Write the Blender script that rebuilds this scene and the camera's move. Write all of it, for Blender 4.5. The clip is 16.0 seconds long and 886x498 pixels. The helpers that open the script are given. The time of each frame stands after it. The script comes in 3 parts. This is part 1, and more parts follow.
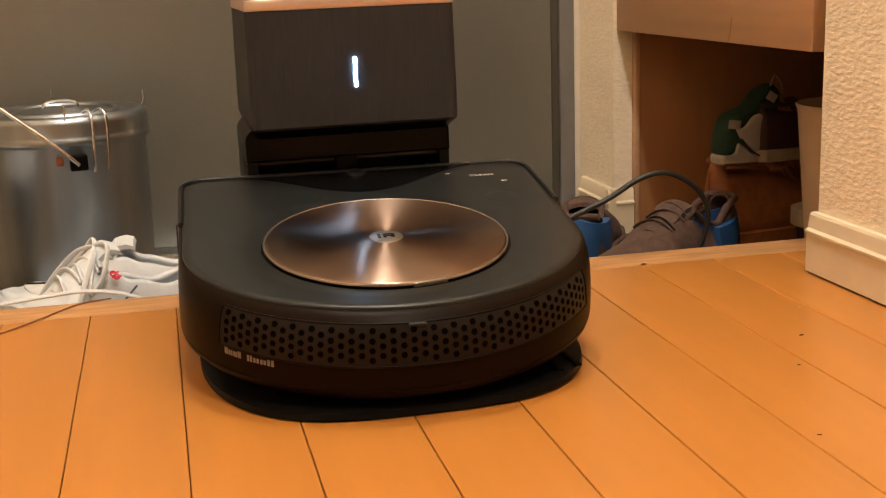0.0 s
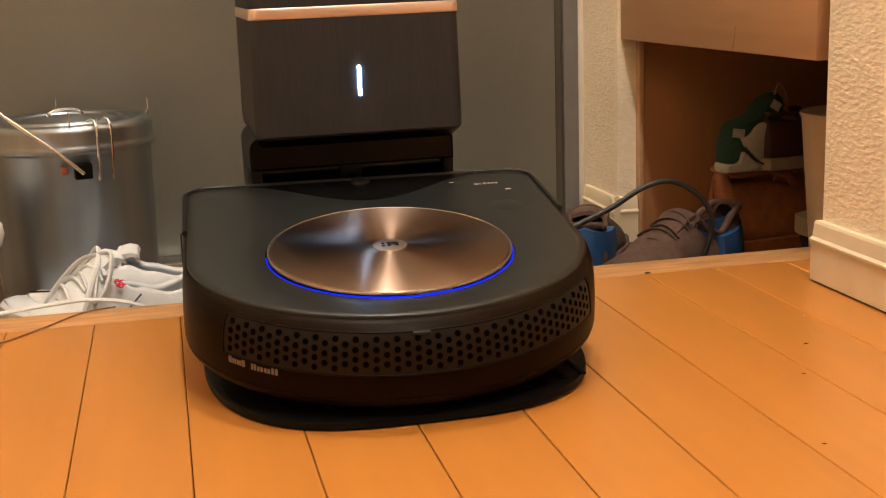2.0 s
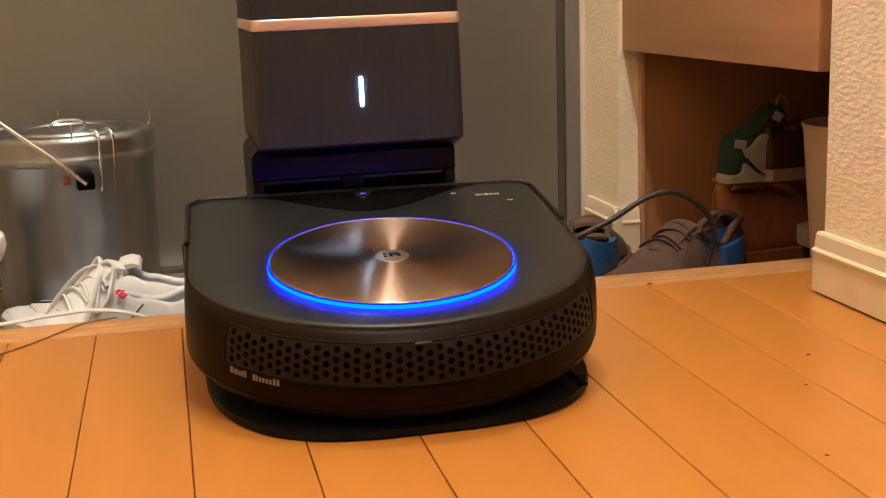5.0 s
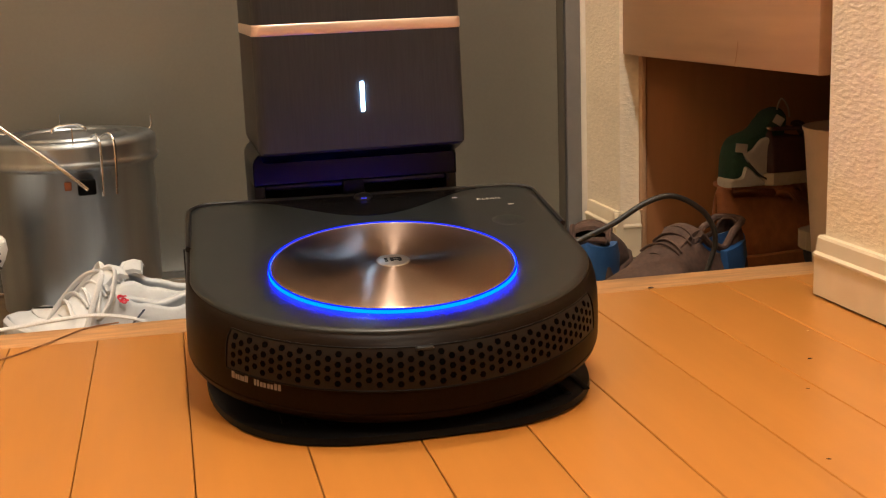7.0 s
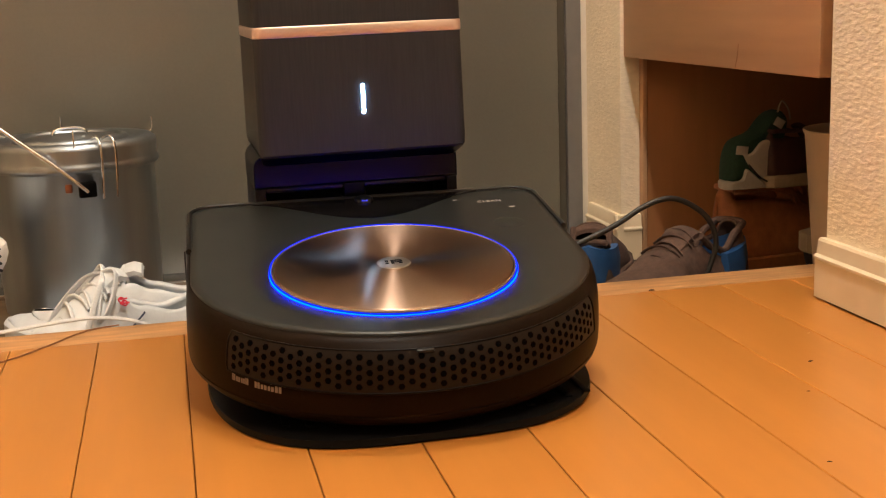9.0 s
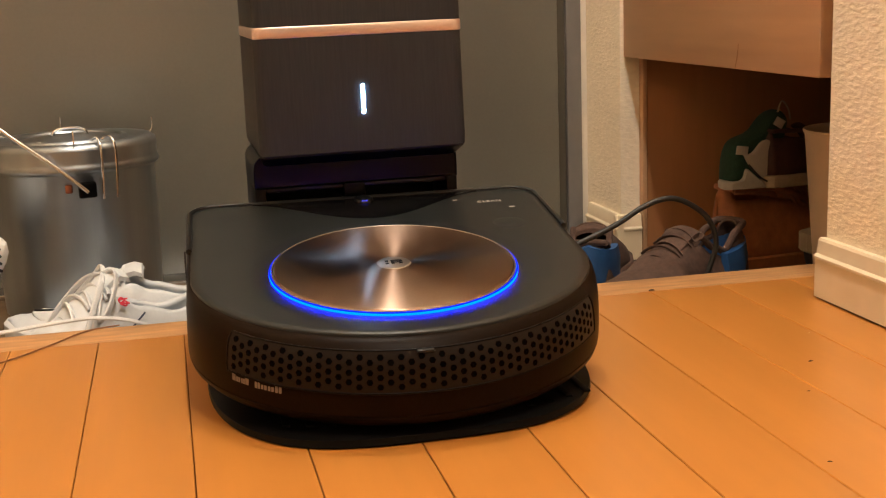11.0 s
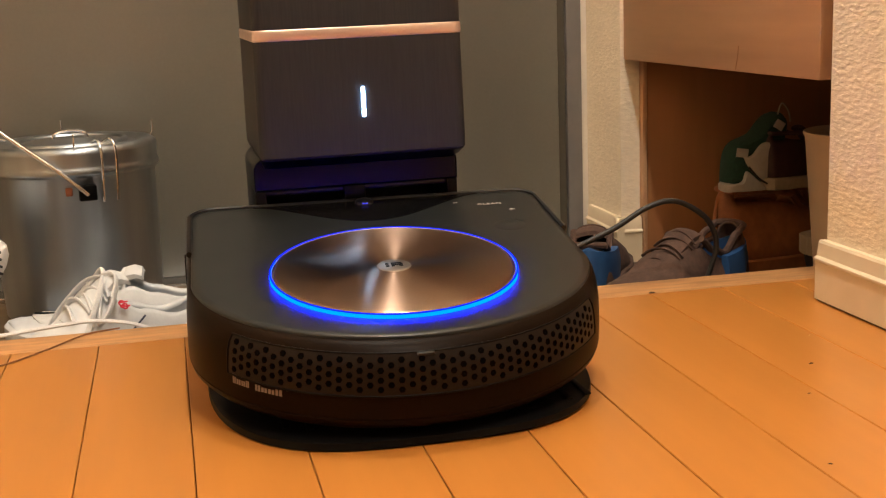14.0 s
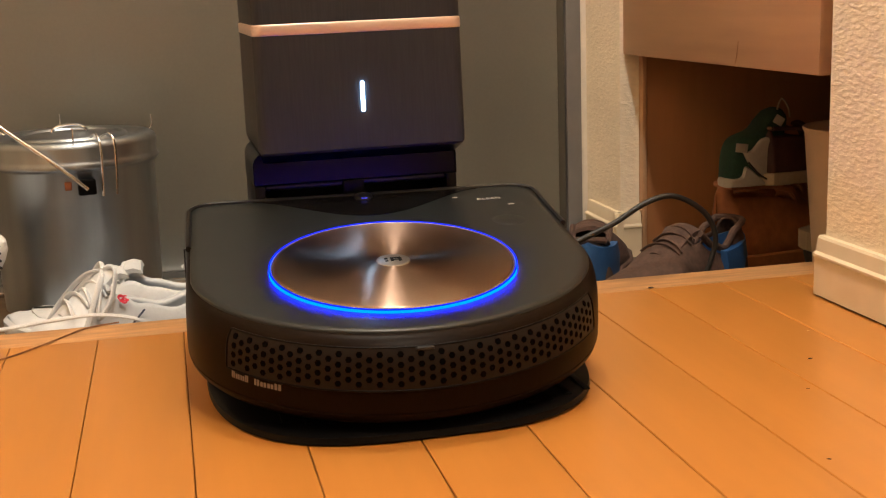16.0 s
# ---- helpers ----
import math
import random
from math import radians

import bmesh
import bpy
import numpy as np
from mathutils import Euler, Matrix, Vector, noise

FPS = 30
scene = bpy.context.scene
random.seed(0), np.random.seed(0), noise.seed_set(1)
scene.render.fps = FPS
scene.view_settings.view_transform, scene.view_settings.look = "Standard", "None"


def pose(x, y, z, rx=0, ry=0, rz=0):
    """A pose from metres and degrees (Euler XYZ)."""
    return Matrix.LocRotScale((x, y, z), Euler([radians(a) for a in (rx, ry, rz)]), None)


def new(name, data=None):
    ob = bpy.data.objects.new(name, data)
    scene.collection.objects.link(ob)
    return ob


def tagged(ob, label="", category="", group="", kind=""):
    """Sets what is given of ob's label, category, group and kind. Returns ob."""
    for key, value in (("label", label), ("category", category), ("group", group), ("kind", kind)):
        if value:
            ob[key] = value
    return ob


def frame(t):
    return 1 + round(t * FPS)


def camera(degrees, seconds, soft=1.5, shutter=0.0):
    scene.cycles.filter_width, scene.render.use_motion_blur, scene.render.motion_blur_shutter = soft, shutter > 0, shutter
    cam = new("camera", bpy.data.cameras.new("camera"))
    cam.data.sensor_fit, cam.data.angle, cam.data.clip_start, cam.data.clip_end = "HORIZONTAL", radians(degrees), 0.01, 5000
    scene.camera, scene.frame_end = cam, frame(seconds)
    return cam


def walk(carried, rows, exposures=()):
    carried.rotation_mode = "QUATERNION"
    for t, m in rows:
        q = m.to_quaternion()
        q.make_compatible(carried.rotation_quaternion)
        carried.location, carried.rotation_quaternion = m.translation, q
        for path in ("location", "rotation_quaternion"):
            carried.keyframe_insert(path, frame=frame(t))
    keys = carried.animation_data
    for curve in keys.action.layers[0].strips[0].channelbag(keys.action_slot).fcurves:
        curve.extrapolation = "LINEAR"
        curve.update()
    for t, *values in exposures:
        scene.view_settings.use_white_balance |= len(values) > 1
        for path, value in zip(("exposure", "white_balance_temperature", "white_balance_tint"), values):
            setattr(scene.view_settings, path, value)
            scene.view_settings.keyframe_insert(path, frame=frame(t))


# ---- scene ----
# Camera: held by hand low over a hallway floor, slowly tilting up.
cam = camera(39.95, 16.0, soft=1.2)
EYE_ROWS = [
    (0.0, pose(0, 0, 0.2924, 77.019, 1.914, -13.229)),
    (0.5, pose(0, 0, 0.2924, 77.107, 1.938, -13.188)),
    (1.0, pose(0, 0, 0.2924, 77.195, 1.973, -13.155)),
    (1.5, pose(0, 0, 0.2924, 77.296, 1.966, -13.101)),
    (2.0, pose(0, 0, 0.2924, 77.425, 1.944, -13.042)),
    (2.5, pose(0, 0, 0.2924, 77.539, 1.907, -13.024)),
    (3.0, pose(0, 0, 0.2924, 77.589, 1.882, -12.998)),
    (3.5, pose(0, 0, 0.2924, 77.650, 1.885, -12.973)),
    (4.0, pose(0, 0, 0.2924, 77.737, 1.892, -12.964)),
    (6.5, pose(0, 0, 0.2924, 78.138, 2.014, -12.912)),
    (7.0, pose(0, 0, 0.2924, 78.146, 2.057, -12.922)),
    (7.5, pose(0, 0, 0.2924, 78.133, 2.032, -12.889)),
    (8.0, pose(0, 0, 0.2924, 78.175, 2.044, -12.881)),
    (8.5, pose(0, 0, 0.2924, 78.216, 2.043, -12.880)),
    (9.0, pose(0, 0, 0.2924, 78.262, 2.051, -12.889)),
    (11.5, pose(0, 0, 0.2924, 78.262, 2.114, -12.893)),
    (12.0, pose(0, 0, 0.2924, 78.253, 2.170, -12.903)),
    (12.5, pose(0, 0, 0.2924, 78.291, 2.153, -12.901)),
    (13.0, pose(0, 0, 0.2924, 78.328, 2.149, -12.896)),
    (13.5, pose(0, 0, 0.2924, 78.371, 2.142, -12.884)),
    (14.0, pose(0, 0, 0.2924, 78.388, 2.131, -12.888)),
    (14.5, pose(0, 0, 0.2924, 78.346, 2.086, -12.859)),
    (15.0, pose(0, 0, 0.2924, 78.265, 2.081, -12.881)),
    (15.5, pose(0, 0, 0.2924, 78.174, 2.032, -12.899)),
    (16.0, pose(0, 0, 0.2924, 78.142, 2.040, -12.907)),
]
walk(cam, EYE_ROWS, [(0.0, 0.0), (16.0, 0.0)])

# ---- light ----
world = bpy.data.worlds.new("world")
world.use_nodes = True
world.node_tree.nodes["Background"].inputs[0].default_value = (0.9, 0.75, 0.55, 1)
world.node_tree.nodes["Background"].inputs[1].default_value = 0.02
scene.world = world


WARM = (1.0, 0.91, 0.80)


def globe_lamp(name, place, radius, power, colour):
    data = bpy.data.lights.new(name, "POINT")
    data.shadow_soft_size, data.energy, data.color = radius, power, colour
    ob = new(name, data)
    ob.location = place
    return ob


globe_lamp("entry_ceiling_light", (0.182, 1.12, 2.16), 0.06, 56, WARM)
globe_lamp("hall_ceiling_light", (0.187, -0.15, 2.16), 0.05, 58, WARM)

# ---- materials ----


def material(name, colour, rough=0.5, metal=0.0, spec=0.5, grain=0.0, scale=60.0, bump=0.0, bump_scale=None,
             stretch=(1, 1, 1), blotch=0.0, blotch_scale=6.0, per_piece=0.0, emit=None, emit_power=0.0, coat=0.0,
             aniso=0.0, rough_var=0.0, bump_sharp=None):
    m = bpy.data.materials.new(name)
    m.use_nodes = True
    nt = m.node_tree
    b = nt.nodes["Principled BSDF"]
    n, l = nt.nodes, nt.links
    b.inputs["Base Color"].default_value = (*colour, 1)
    b.inputs["Roughness"].default_value = rough
    b.inputs["Metallic"].default_value = metal
    b.inputs["Specular IOR Level"].default_value = spec
    b.inputs["Coat Weight"].default_value = coat
    b.inputs["Coat Roughness"].default_value = 0.12
    if emit:
        b.inputs["Emission Color"].default_value = (*emit, 1)
        b.inputs["Emission Strength"].default_value = emit_power
    tc = n.new("ShaderNodeTexCoord")
    mp = n.new("ShaderNodeMapping")
    mp.inputs["Scale"].default_value = stretch
    l.new(tc.outputs["Object"], mp.inputs["Vector"])
    vec = mp.outputs["Vector"]
    if grain or blotch or per_piece:
        value = None
        total = None
        for amount, sc, detail in ((grain, scale, 6), (blotch, blotch_scale, 3)):
            if not amount:
                continue
            t = n.new("ShaderNodeTexNoise")
            t.inputs["Scale"].default_value, t.inputs["Detail"].default_value = sc, detail
            l.new(vec, t.inputs["Vector"])
            k = n.new("ShaderNodeMapRange")
            k.inputs["From Min"].default_value, k.inputs["From Max"].default_value = 0.3, 0.7
            k.inputs["To Min"].default_value, k.inputs["To Max"].default_value = 1 - amount, 1 + amount
            l.new(t.outputs["Fac"], k.inputs["Value"])
            value = k.outputs["Result"]
            if total:
                mul = n.new("ShaderNodeMath")
                mul.operation = "MULTIPLY"
                l.new(total, mul.inputs[0]), l.new(value, mul.inputs[1])
                value = mul.outputs[0]
            total = value
        if per_piece:
            info = n.new("ShaderNodeObjectInfo")
            k = n.new("ShaderNodeMapRange")
            k.inputs["To Min"].default_value, k.inputs["To Max"].default_value = 1 - per_piece, 1 + per_piece
            l.new(info.outputs["Random"], k.inputs["Value"])
            if total:
                mul = n.new("ShaderNodeMath")
                mul.operation = "MULTIPLY"
                l.new(total, mul.inputs[0]), l.new(k.outputs["Result"], mul.inputs[1])
                total = mul.outputs[0]
            else:
                total = k.outputs["Result"]
        mix = n.new("ShaderNodeVectorMath")
        mix.operation = "SCALE"
        mix.inputs[0].default_value = colour
        l.new(total, mix.inputs["Scale"])
        l.new(mix.outputs["Vector"], b.inputs["Base Color"])
    if rough_var:
        t = n.new("ShaderNodeTexNoise")
        t.inputs["Scale"].default_value, t.inputs["Detail"].default_value = 9, 5
        l.new(vec, t.inputs["Vector"])
        k = n.new("ShaderNodeMapRange")
        k.inputs["From Min"].default_value, k.inputs["From Max"].default_value = 0.3, 0.7
        k.inputs["To Min"].default_value, k.inputs["To Max"].default_value = rough - rough_var, rough + rough_var
        l.new(t.outputs["Fac"], k.inputs["Value"])
        l.new(k.outputs["Result"], b.inputs["Roughness"])
    if bump:
        t = n.new("ShaderNodeTexNoise")
        t.inputs["Scale"].default_value, t.inputs["Detail"].default_value = bump_scale or scale, 4
        l.new(vec, t.inputs["Vector"])
        bp = n.new("ShaderNodeBump")
        bp.inputs["Strength"].default_value, bp.inputs["Distance"].default_value = 1.0, bump
        height = t.outputs["Fac"]
        if bump_sharp:
            k = n.new("ShaderNodeMapRange")
            k.inputs["From Min"].default_value, k.inputs["From Max"].default_value = bump_sharp
            l.new(height, k.inputs["Value"])
            height = k.outputs["Result"]
        l.new(height, bp.inputs["Height"])
        l.new(bp.outputs["Normal"], b.inputs["Normal"])
    if aniso:
        # fine turned grooves round the centre: rough along the radius, smooth along the groove
        flat = n.new("ShaderNodeVectorMath")
        flat.operation = "MULTIPLY"
        flat.inputs[1].default_value = (1, 1, 0)
        l.new(tc.outputs["Object"], flat.inputs[0])
        outward = n.new("ShaderNodeVectorMath")
        outward.operation = "NORMALIZE"
        l.new(flat.outputs["Vector"], outward.inputs[0])
        to_world = n.new("ShaderNodeVectorTransform")
        to_world.vector_type, to_world.convert_from, to_world.convert_to = "VECTOR", "OBJECT", "WORLD"
        l.new(outward.outputs["Vector"], to_world.inputs[0])
        l.new(to_world.outputs[0], b.inputs["Tangent"])
        b.inputs["Anisotropic"].default_value = aniso
    return m


M = {
    "floor": material("honey_wood", (0.478, 0.194, 0.039), 0.30, grain=0.018, scale=14, stretch=(9, 0.7, 9), blotch=0.07,
                      blotch_scale=2.2, per_piece=0.03),
    "groove": material("dark_joint", (0.23, 0.082, 0.020), 0.9, spec=0.1),
    "nosing": material("worn_step_edge_wood", (0.45, 0.23, 0.090), 0.55, grain=0.26, scale=30, stretch=(0.6, 4, 4),
                       blotch=0.18, blotch_scale=9, bump=0.0004, bump_scale=50),
    "wallpaper": material("embossed_cream_wallpaper", (0.87, 0.77, 0.61), 0.8, grain=0.05, scale=120, stretch=(0.7, 0.7, 1.7),
                          bump=0.0004, bump_scale=150, bump_sharp=(0.40, 0.68), blotch=0.04, blotch_scale=5),
    # for the unseen south wall: dark so that it swallows bounce light
    "dark_wall": material("unseen_dark_wall", (0.26, 0.20, 0.13), 0.7, grain=0.08, scale=10, stretch=(6, 6, 0.6), blotch=0.05, blotch_scale=4),
    # for the unseen west wall: tone chosen to bounce warm light eastwards
    "tan_wall": material("unseen_tan_wall", (0.66, 0.53, 0.37), 0.8, grain=0.05, scale=120, blotch=0.05, blotch_scale=4),
    "baseboard": material("cream_vinyl_baseboard", (0.74, 0.63, 0.46), 0.45, grain=0.03, scale=40, bump=0.0001),
    # unseen ceiling, kept below a pale tone to weaken the ambient light
    "ceiling": material("ceiling_paper", (0.50, 0.44, 0.35), 0.9, grain=0.03, scale=90, bump=0.0005),
    "tile": material("entry_floor_tile", (0.20, 0.15, 0.10), 0.6, grain=0.12, scale=60, blotch=0.15, bump=0.0002),
    "door": material("grey_painted_steel", (0.160, 0.161, 0.145), 0.34, spec=0.8, grain=0.03, scale=220, blotch=0.05, blotch_scale=3,
                     bump=0.00015, bump_scale=500, rough_var=0.05),
    "jamb": material("grey_blue_steel_frame", (0.20, 0.195, 0.20), 0.4, grain=0.04, scale=60),
    "gap": material("dark_gap_fill", (0.085, 0.075, 0.055), 0.7),
    "steel": material("satin_stainless", (0.31, 0.345, 0.385), 0.34, metal=1.0, grain=0.08, scale=50, stretch=(1, 1, 0.05),
                      blotch=0.10, blotch_scale=14, rough_var=0.08),
    "wire": material("polished_wire", (0.70, 0.71, 0.73), 0.20, metal=1.0, grain=0.04),
    "cabinet": material("pinkish_wood_laminate", (0.54, 0.325, 0.185), 0.42, grain=0.06, scale=10, stretch=(6, 0.5, 6),
                        blotch=0.06, blotch_scale=4),
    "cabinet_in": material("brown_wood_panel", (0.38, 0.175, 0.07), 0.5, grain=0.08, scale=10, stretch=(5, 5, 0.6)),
    # brown panel wood darkened; the niche's shade is put into this colour
    "niche_back": material("niche_shade_panel", (0.13, 0.052, 0.02), 0.6, grain=0.08, scale=10, stretch=(5, 5, 0.6)),
    "shell": material("dark_brown_plastic", (0.0085, 0.0041, 0.0020), 0.36, spec=0.05, grain=0.10, scale=400, blotch=0.10, blotch_scale=20,
                      bump=0.00004, bump_scale=900),
    "deck": material("matte_charcoal_plastic", (0.0118, 0.0138, 0.0140), 0.32, spec=0.34, grain=0.08, scale=600, blotch=0.12, blotch_scale=30,
                     bump=0.00003, bump_scale=1200),
    "gloss": material("gloss_black_plastic", (0.008, 0.008, 0.008), 0.28, spec=0.35, grain=0.1, scale=80),
    "black": material("black_plastic", (0.0028, 0.0027, 0.0027), 0.40, spec=0.09, grain=0.15, scale=300),
    "scoop_shade": material("scoop_shade_black", (0.0042, 0.0042, 0.0045), 0.22, spec=0.22, grain=0.05, scale=200),
    "bay": material("bay_plastic", (0.0018, 0.0018, 0.0021), 0.30, spec=0.14, grain=0.1, scale=200),
    "hole": material("vent_hole_shade", (0.0015, 0.0013, 0.0012), 0.9, spec=0.02),
    "mesh_plate": material("vent_plate_plastic", (0.0105, 0.0064, 0.0048), 0.34, spec=0.16, grain=0.1, scale=300),
    "bronze": material("brushed_bronze_metal", (0.28, 0.190, 0.143), 0.275, metal=1.0, aniso=1.0, grain=0.03, scale=500),
    "rose": material("rose_metal_band", (0.66, 0.52, 0.46), 0.30, metal=0.6, grain=0.06, scale=200, stretch=(0.2, 1, 1)),
    "silver": material("silver_badge", (0.36, 0.32, 0.28), 0.34, metal=0.9, grain=0.06, scale=400),
    "tower": material("dark_ribbed_plastic", (0.0300, 0.0310, 0.0350), 0.50, spec=0.16, grain=0.12, scale=160, stretch=(4, 4, 0.2), blotch=0.08,
                      blotch_scale=8, bump=0.00005, bump_scale=500),
    "led_white": material("white_indicator", (0.9, 0.95, 1.0), 0.4, emit=(0.38, 0.64, 1.0), emit_power=40),
    "led_blue": material("blue_light_guide", (0.0, 0.01, 0.2), 1.0, spec=0.0, emit=(0.0, 0.0095, 1.0), emit_power=46),
    "led_edge": material("dim_blue_guide_edge", (0.0, 0.01, 0.2), 1.0, spec=0.0, emit=(0.004, 0.016, 1.0), emit_power=1.5),
    "led_small": material("tiny_blue_diode", (0.02, 0.04, 0.3), 0.4, emit=(0.02, 0.03, 1.0), emit_power=0.6),
    "faint_print": material("faint_print", (0.20, 0.18, 0.165), 0.5),
    "print": material("pale_print", (0.62, 0.60, 0.57), 0.5),
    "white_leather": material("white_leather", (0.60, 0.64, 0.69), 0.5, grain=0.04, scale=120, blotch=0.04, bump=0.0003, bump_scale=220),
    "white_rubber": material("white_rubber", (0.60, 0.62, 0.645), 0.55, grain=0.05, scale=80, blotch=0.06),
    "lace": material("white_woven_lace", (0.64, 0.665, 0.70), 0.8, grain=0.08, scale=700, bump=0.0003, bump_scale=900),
    # white leather dimmed for things under the cabinet, their shade in the colour
    "shaded_white": material("shaded_white_leather", (0.40, 0.36, 0.31), 0.6, grain=0.06, scale=120, blotch=0.08, bump=0.0003, bump_scale=220),
    "navy": material("navy_trim", (0.03, 0.04, 0.09), 0.6),
    "red": material("red_embroidery", (0.62, 0.02, 0.05), 0.6),
    "suede": material("brown_suede", (0.085, 0.047, 0.034), 0.9, grain=0.22, scale=160, blotch=0.2, blotch_scale=22, bump=0.0006, bump_scale=300),
    "lining": material("dark_shoe_lining", (0.022, 0.015, 0.013), 0.9, grain=0.2, scale=200),
    "blue": material("blue_rubber_heel", (0.018, 0.082, 0.235), 0.55, grain=0.10, scale=70, blotch=0.15, blotch_scale=30),
    "tan": material("tan_boot_leather", (0.36, 0.125, 0.042), 0.6, grain=0.16, scale=90, blotch=0.25, blotch_scale=16, bump=0.0004, bump_scale=150),
    "beige": material("beige_rubber_sole", (0.34, 0.26, 0.17), 0.7, grain=0.1, scale=90),
    "maroon": material("dark_maroon_leather", (0.055, 0.018, 0.012), 0.6, grain=0.15, scale=90, bump=0.0003, bump_scale=150),
    "green": material("dark_green_fabric", (0.009, 0.040, 0.020), 0.85, grain=0.2, scale=200, bump=0.0003, bump_scale=400),
    "pot": material("beige_plastic_bin", (0.56, 0.40, 0.26), 0.5, grain=0.04, scale=60, blotch=0.04),
    "cord": material("black_rubber_cord", (0.014, 0.013, 0.012), 0.48, grain=0.1, scale=200),
    "floor_line": material("brown_line", (0.26, 0.12, 0.05), 0.8, grain=0.2, scale=300),
    "speck": material("dark_floor_mark", (0.05, 0.02, 0.008), 0.7),
    "crumb": material("pale_crumb", (0.7, 0.55, 0.38), 0.8),
    "trim_white": material("pale_trim", (0.84, 0.79, 0.72), 0.45, grain=0.03, scale=60),
    "cloth": material("white_cloth", (0.70, 0.70, 0.70), 0.8, grain=0.05, scale=200, bump=0.0004, bump_scale=300),
    "ink": material("black_print", (0.02, 0.02, 0.025), 0.6),
    "copper": material("copper_latch", (0.30, 0.12, 0.07), 0.4, metal=0.8, grain=0.2, scale=100),
}

# ---- mesh helpers ----


def part(name, bm, mat, parent=None, label="", smooth=True, angle=40):
    me = bpy.data.meshes.new(name)
    bmesh.ops.recalc_face_normals(bm, faces=bm.faces[:])
    bm.to_mesh(me)
    bm.free()
    me.materials.append(M[mat] if isinstance(mat, str) else mat)
    if smooth:
        me.shade_smooth()
        me.set_sharp_from_angle(angle=radians(angle))
    ob = new(name, me)
    if parent:
        ob.parent = parent
    if label:
        tagged(ob, label=label)
    return ob


def thing(name, m, label, category, group="", kind=""):
    ob = new(name)
    ob.empty_display_size = 0.05
    ob.matrix_world = m
    return tagged(ob, label, category, group, kind)


def box(lo, hi, bevel=0.0, seg=2):
    bm = bmesh.new()
    bmesh.ops.create_cube(bm, size=1)
    for v in bm.verts:
        v.co = Vector([(a + b) / 2 + c * (b - a) for a, b, c in zip(lo, hi, v.co)])
    if bevel:
        bmesh.ops.bevel(bm, geom=bm.edges[:], offset=bevel, segments=seg, profile=0.5, affect="EDGES")
    return bm


def loft(rings, cap_start=True, cap_end=True, closed=True):
    bm = bmesh.new()
    vs = [[bm.verts.new(p) for p in ring] for ring in rings]
    n = len(vs[0])
    for a, b in zip(vs, vs[1:]):
        for i in range(n if closed else n - 1):
            bm.faces.new((a[i], a[(i + 1) % n], b[(i + 1) % n], b[i]))
    if cap_start:
        bm.faces.new(vs[0])
    if cap_end:
        bm.faces.new(vs[-1])
    return bm


def lathe(profile, seg=64, caps=(False, False)):
    return loft([[(r * math.cos(2 * math.pi * i / seg), r * math.sin(2 * math.pi * i / seg), z) for i in range(seg)]
                 for r, z in profile], caps[0], caps[1])


def smooth_path(points, steps=10):
    pts = [Vector(p) for p in points]
    out = []
    for i in range(len(pts) - 1):
        p0, p1, p2, p3 = pts[max(i - 1, 0)], pts[i], pts[i + 1], pts[min(i + 2, len(pts) - 1)]
        for k in range(steps):
            t = k / steps
            out.append(0.5 * ((2 * p1) + (p2 - p0) * t + (2 * p0 - 5 * p1 + 4 * p2 - p3) * t * t
                              + (3 * p1 - p0 - 3 * p2 + p3) * t ** 3))
    return out + [pts[-1]]


def tube(points, radius, seg=10, steps=10, flat=1.0):
    path = smooth_path(points, steps)
    rings, side = [], None
    for i, p in enumerate(path):
        d = (path[min(i + 1, len(path) - 1)] - path[max(i - 1, 0)]).normalized()
        if side is None:
            side = d.orthogonal().normalized()
        side = (side - d * side.dot(d)).normalized()
        up = d.cross(side)
        rings.append([p + radius * (math.cos(2 * math.pi * k / seg) * side + flat * math.sin(2 * math.pi * k / seg) * up)
                      for k in range(seg)])
    return loft(rings)


def text_bm(body, size, depth=0.0002, spacing=1.0):
    cu = bpy.data.curves.new("t", "FONT")
    cu.body, cu.size, cu.extrude, cu.align_x, cu.align_y, cu.space_character = body, size, depth, "CENTER", "CENTER", spacing
    ob = bpy.data.objects.new("t", cu)
    me = ob.to_mesh()
    bm = bmesh.new()
    bm.from_mesh(me)
    ob.to_mesh_clear()
    bpy.data.objects.remove(ob)
    bpy.data.curves.remove(cu)
    return bm


def moved(bm, m):
    bm.transform(m)
    return bm


def join(*bms):
    out = bmesh.new()
    for b in bms:
        me = bpy.data.meshes.new("j")
        b.to_mesh(me)
        out.from_mesh(me)
        bpy.data.meshes.remove(me)
        b.free()
    return out


G = -0.08          # entry floor below the hallway floor

# ---- structure ----


def wall(name, lo, hi, mat="wallpaper", label="", category="wall"):
    return tagged(part(name, box(lo, hi), mat, smooth=False), label, category, kind="structure")


CREAM = "cream embossed wallpaper wall beside the entry"
floor = tagged(part("floor", box((-0.80, -2.40, -0.10), (0.70, 1.0955, -0.0095)), "groove", smooth=False),
               "honey-orange wooden plank floor of the hallway", "floor", kind="structure")
nosing = tagged(part("trim_step_edge", box((-0.80, 1.0962, G - 0.02), (0.70, 1.148, 0.0), 0.003), "nosing"),
                "worn pale wooden edge of the entry step", "step edge", kind="structure")
tagged(part("floor_entry", box((-0.80, 1.1485, G - 0.12), (1.10, 1.80, G)), "tile", smooth=False),
       "dark brown tiled entry floor, one step lower", "floor", kind="structure")
wall("wall_east_near", (0.592, -2.40, -0.10), (0.76, 1.013, 2.30), label=CREAM)
wall("wall_east_far", (0.603, 1.574, G - 0.02), (0.6305, 1.80, 2.30), label=CREAM)
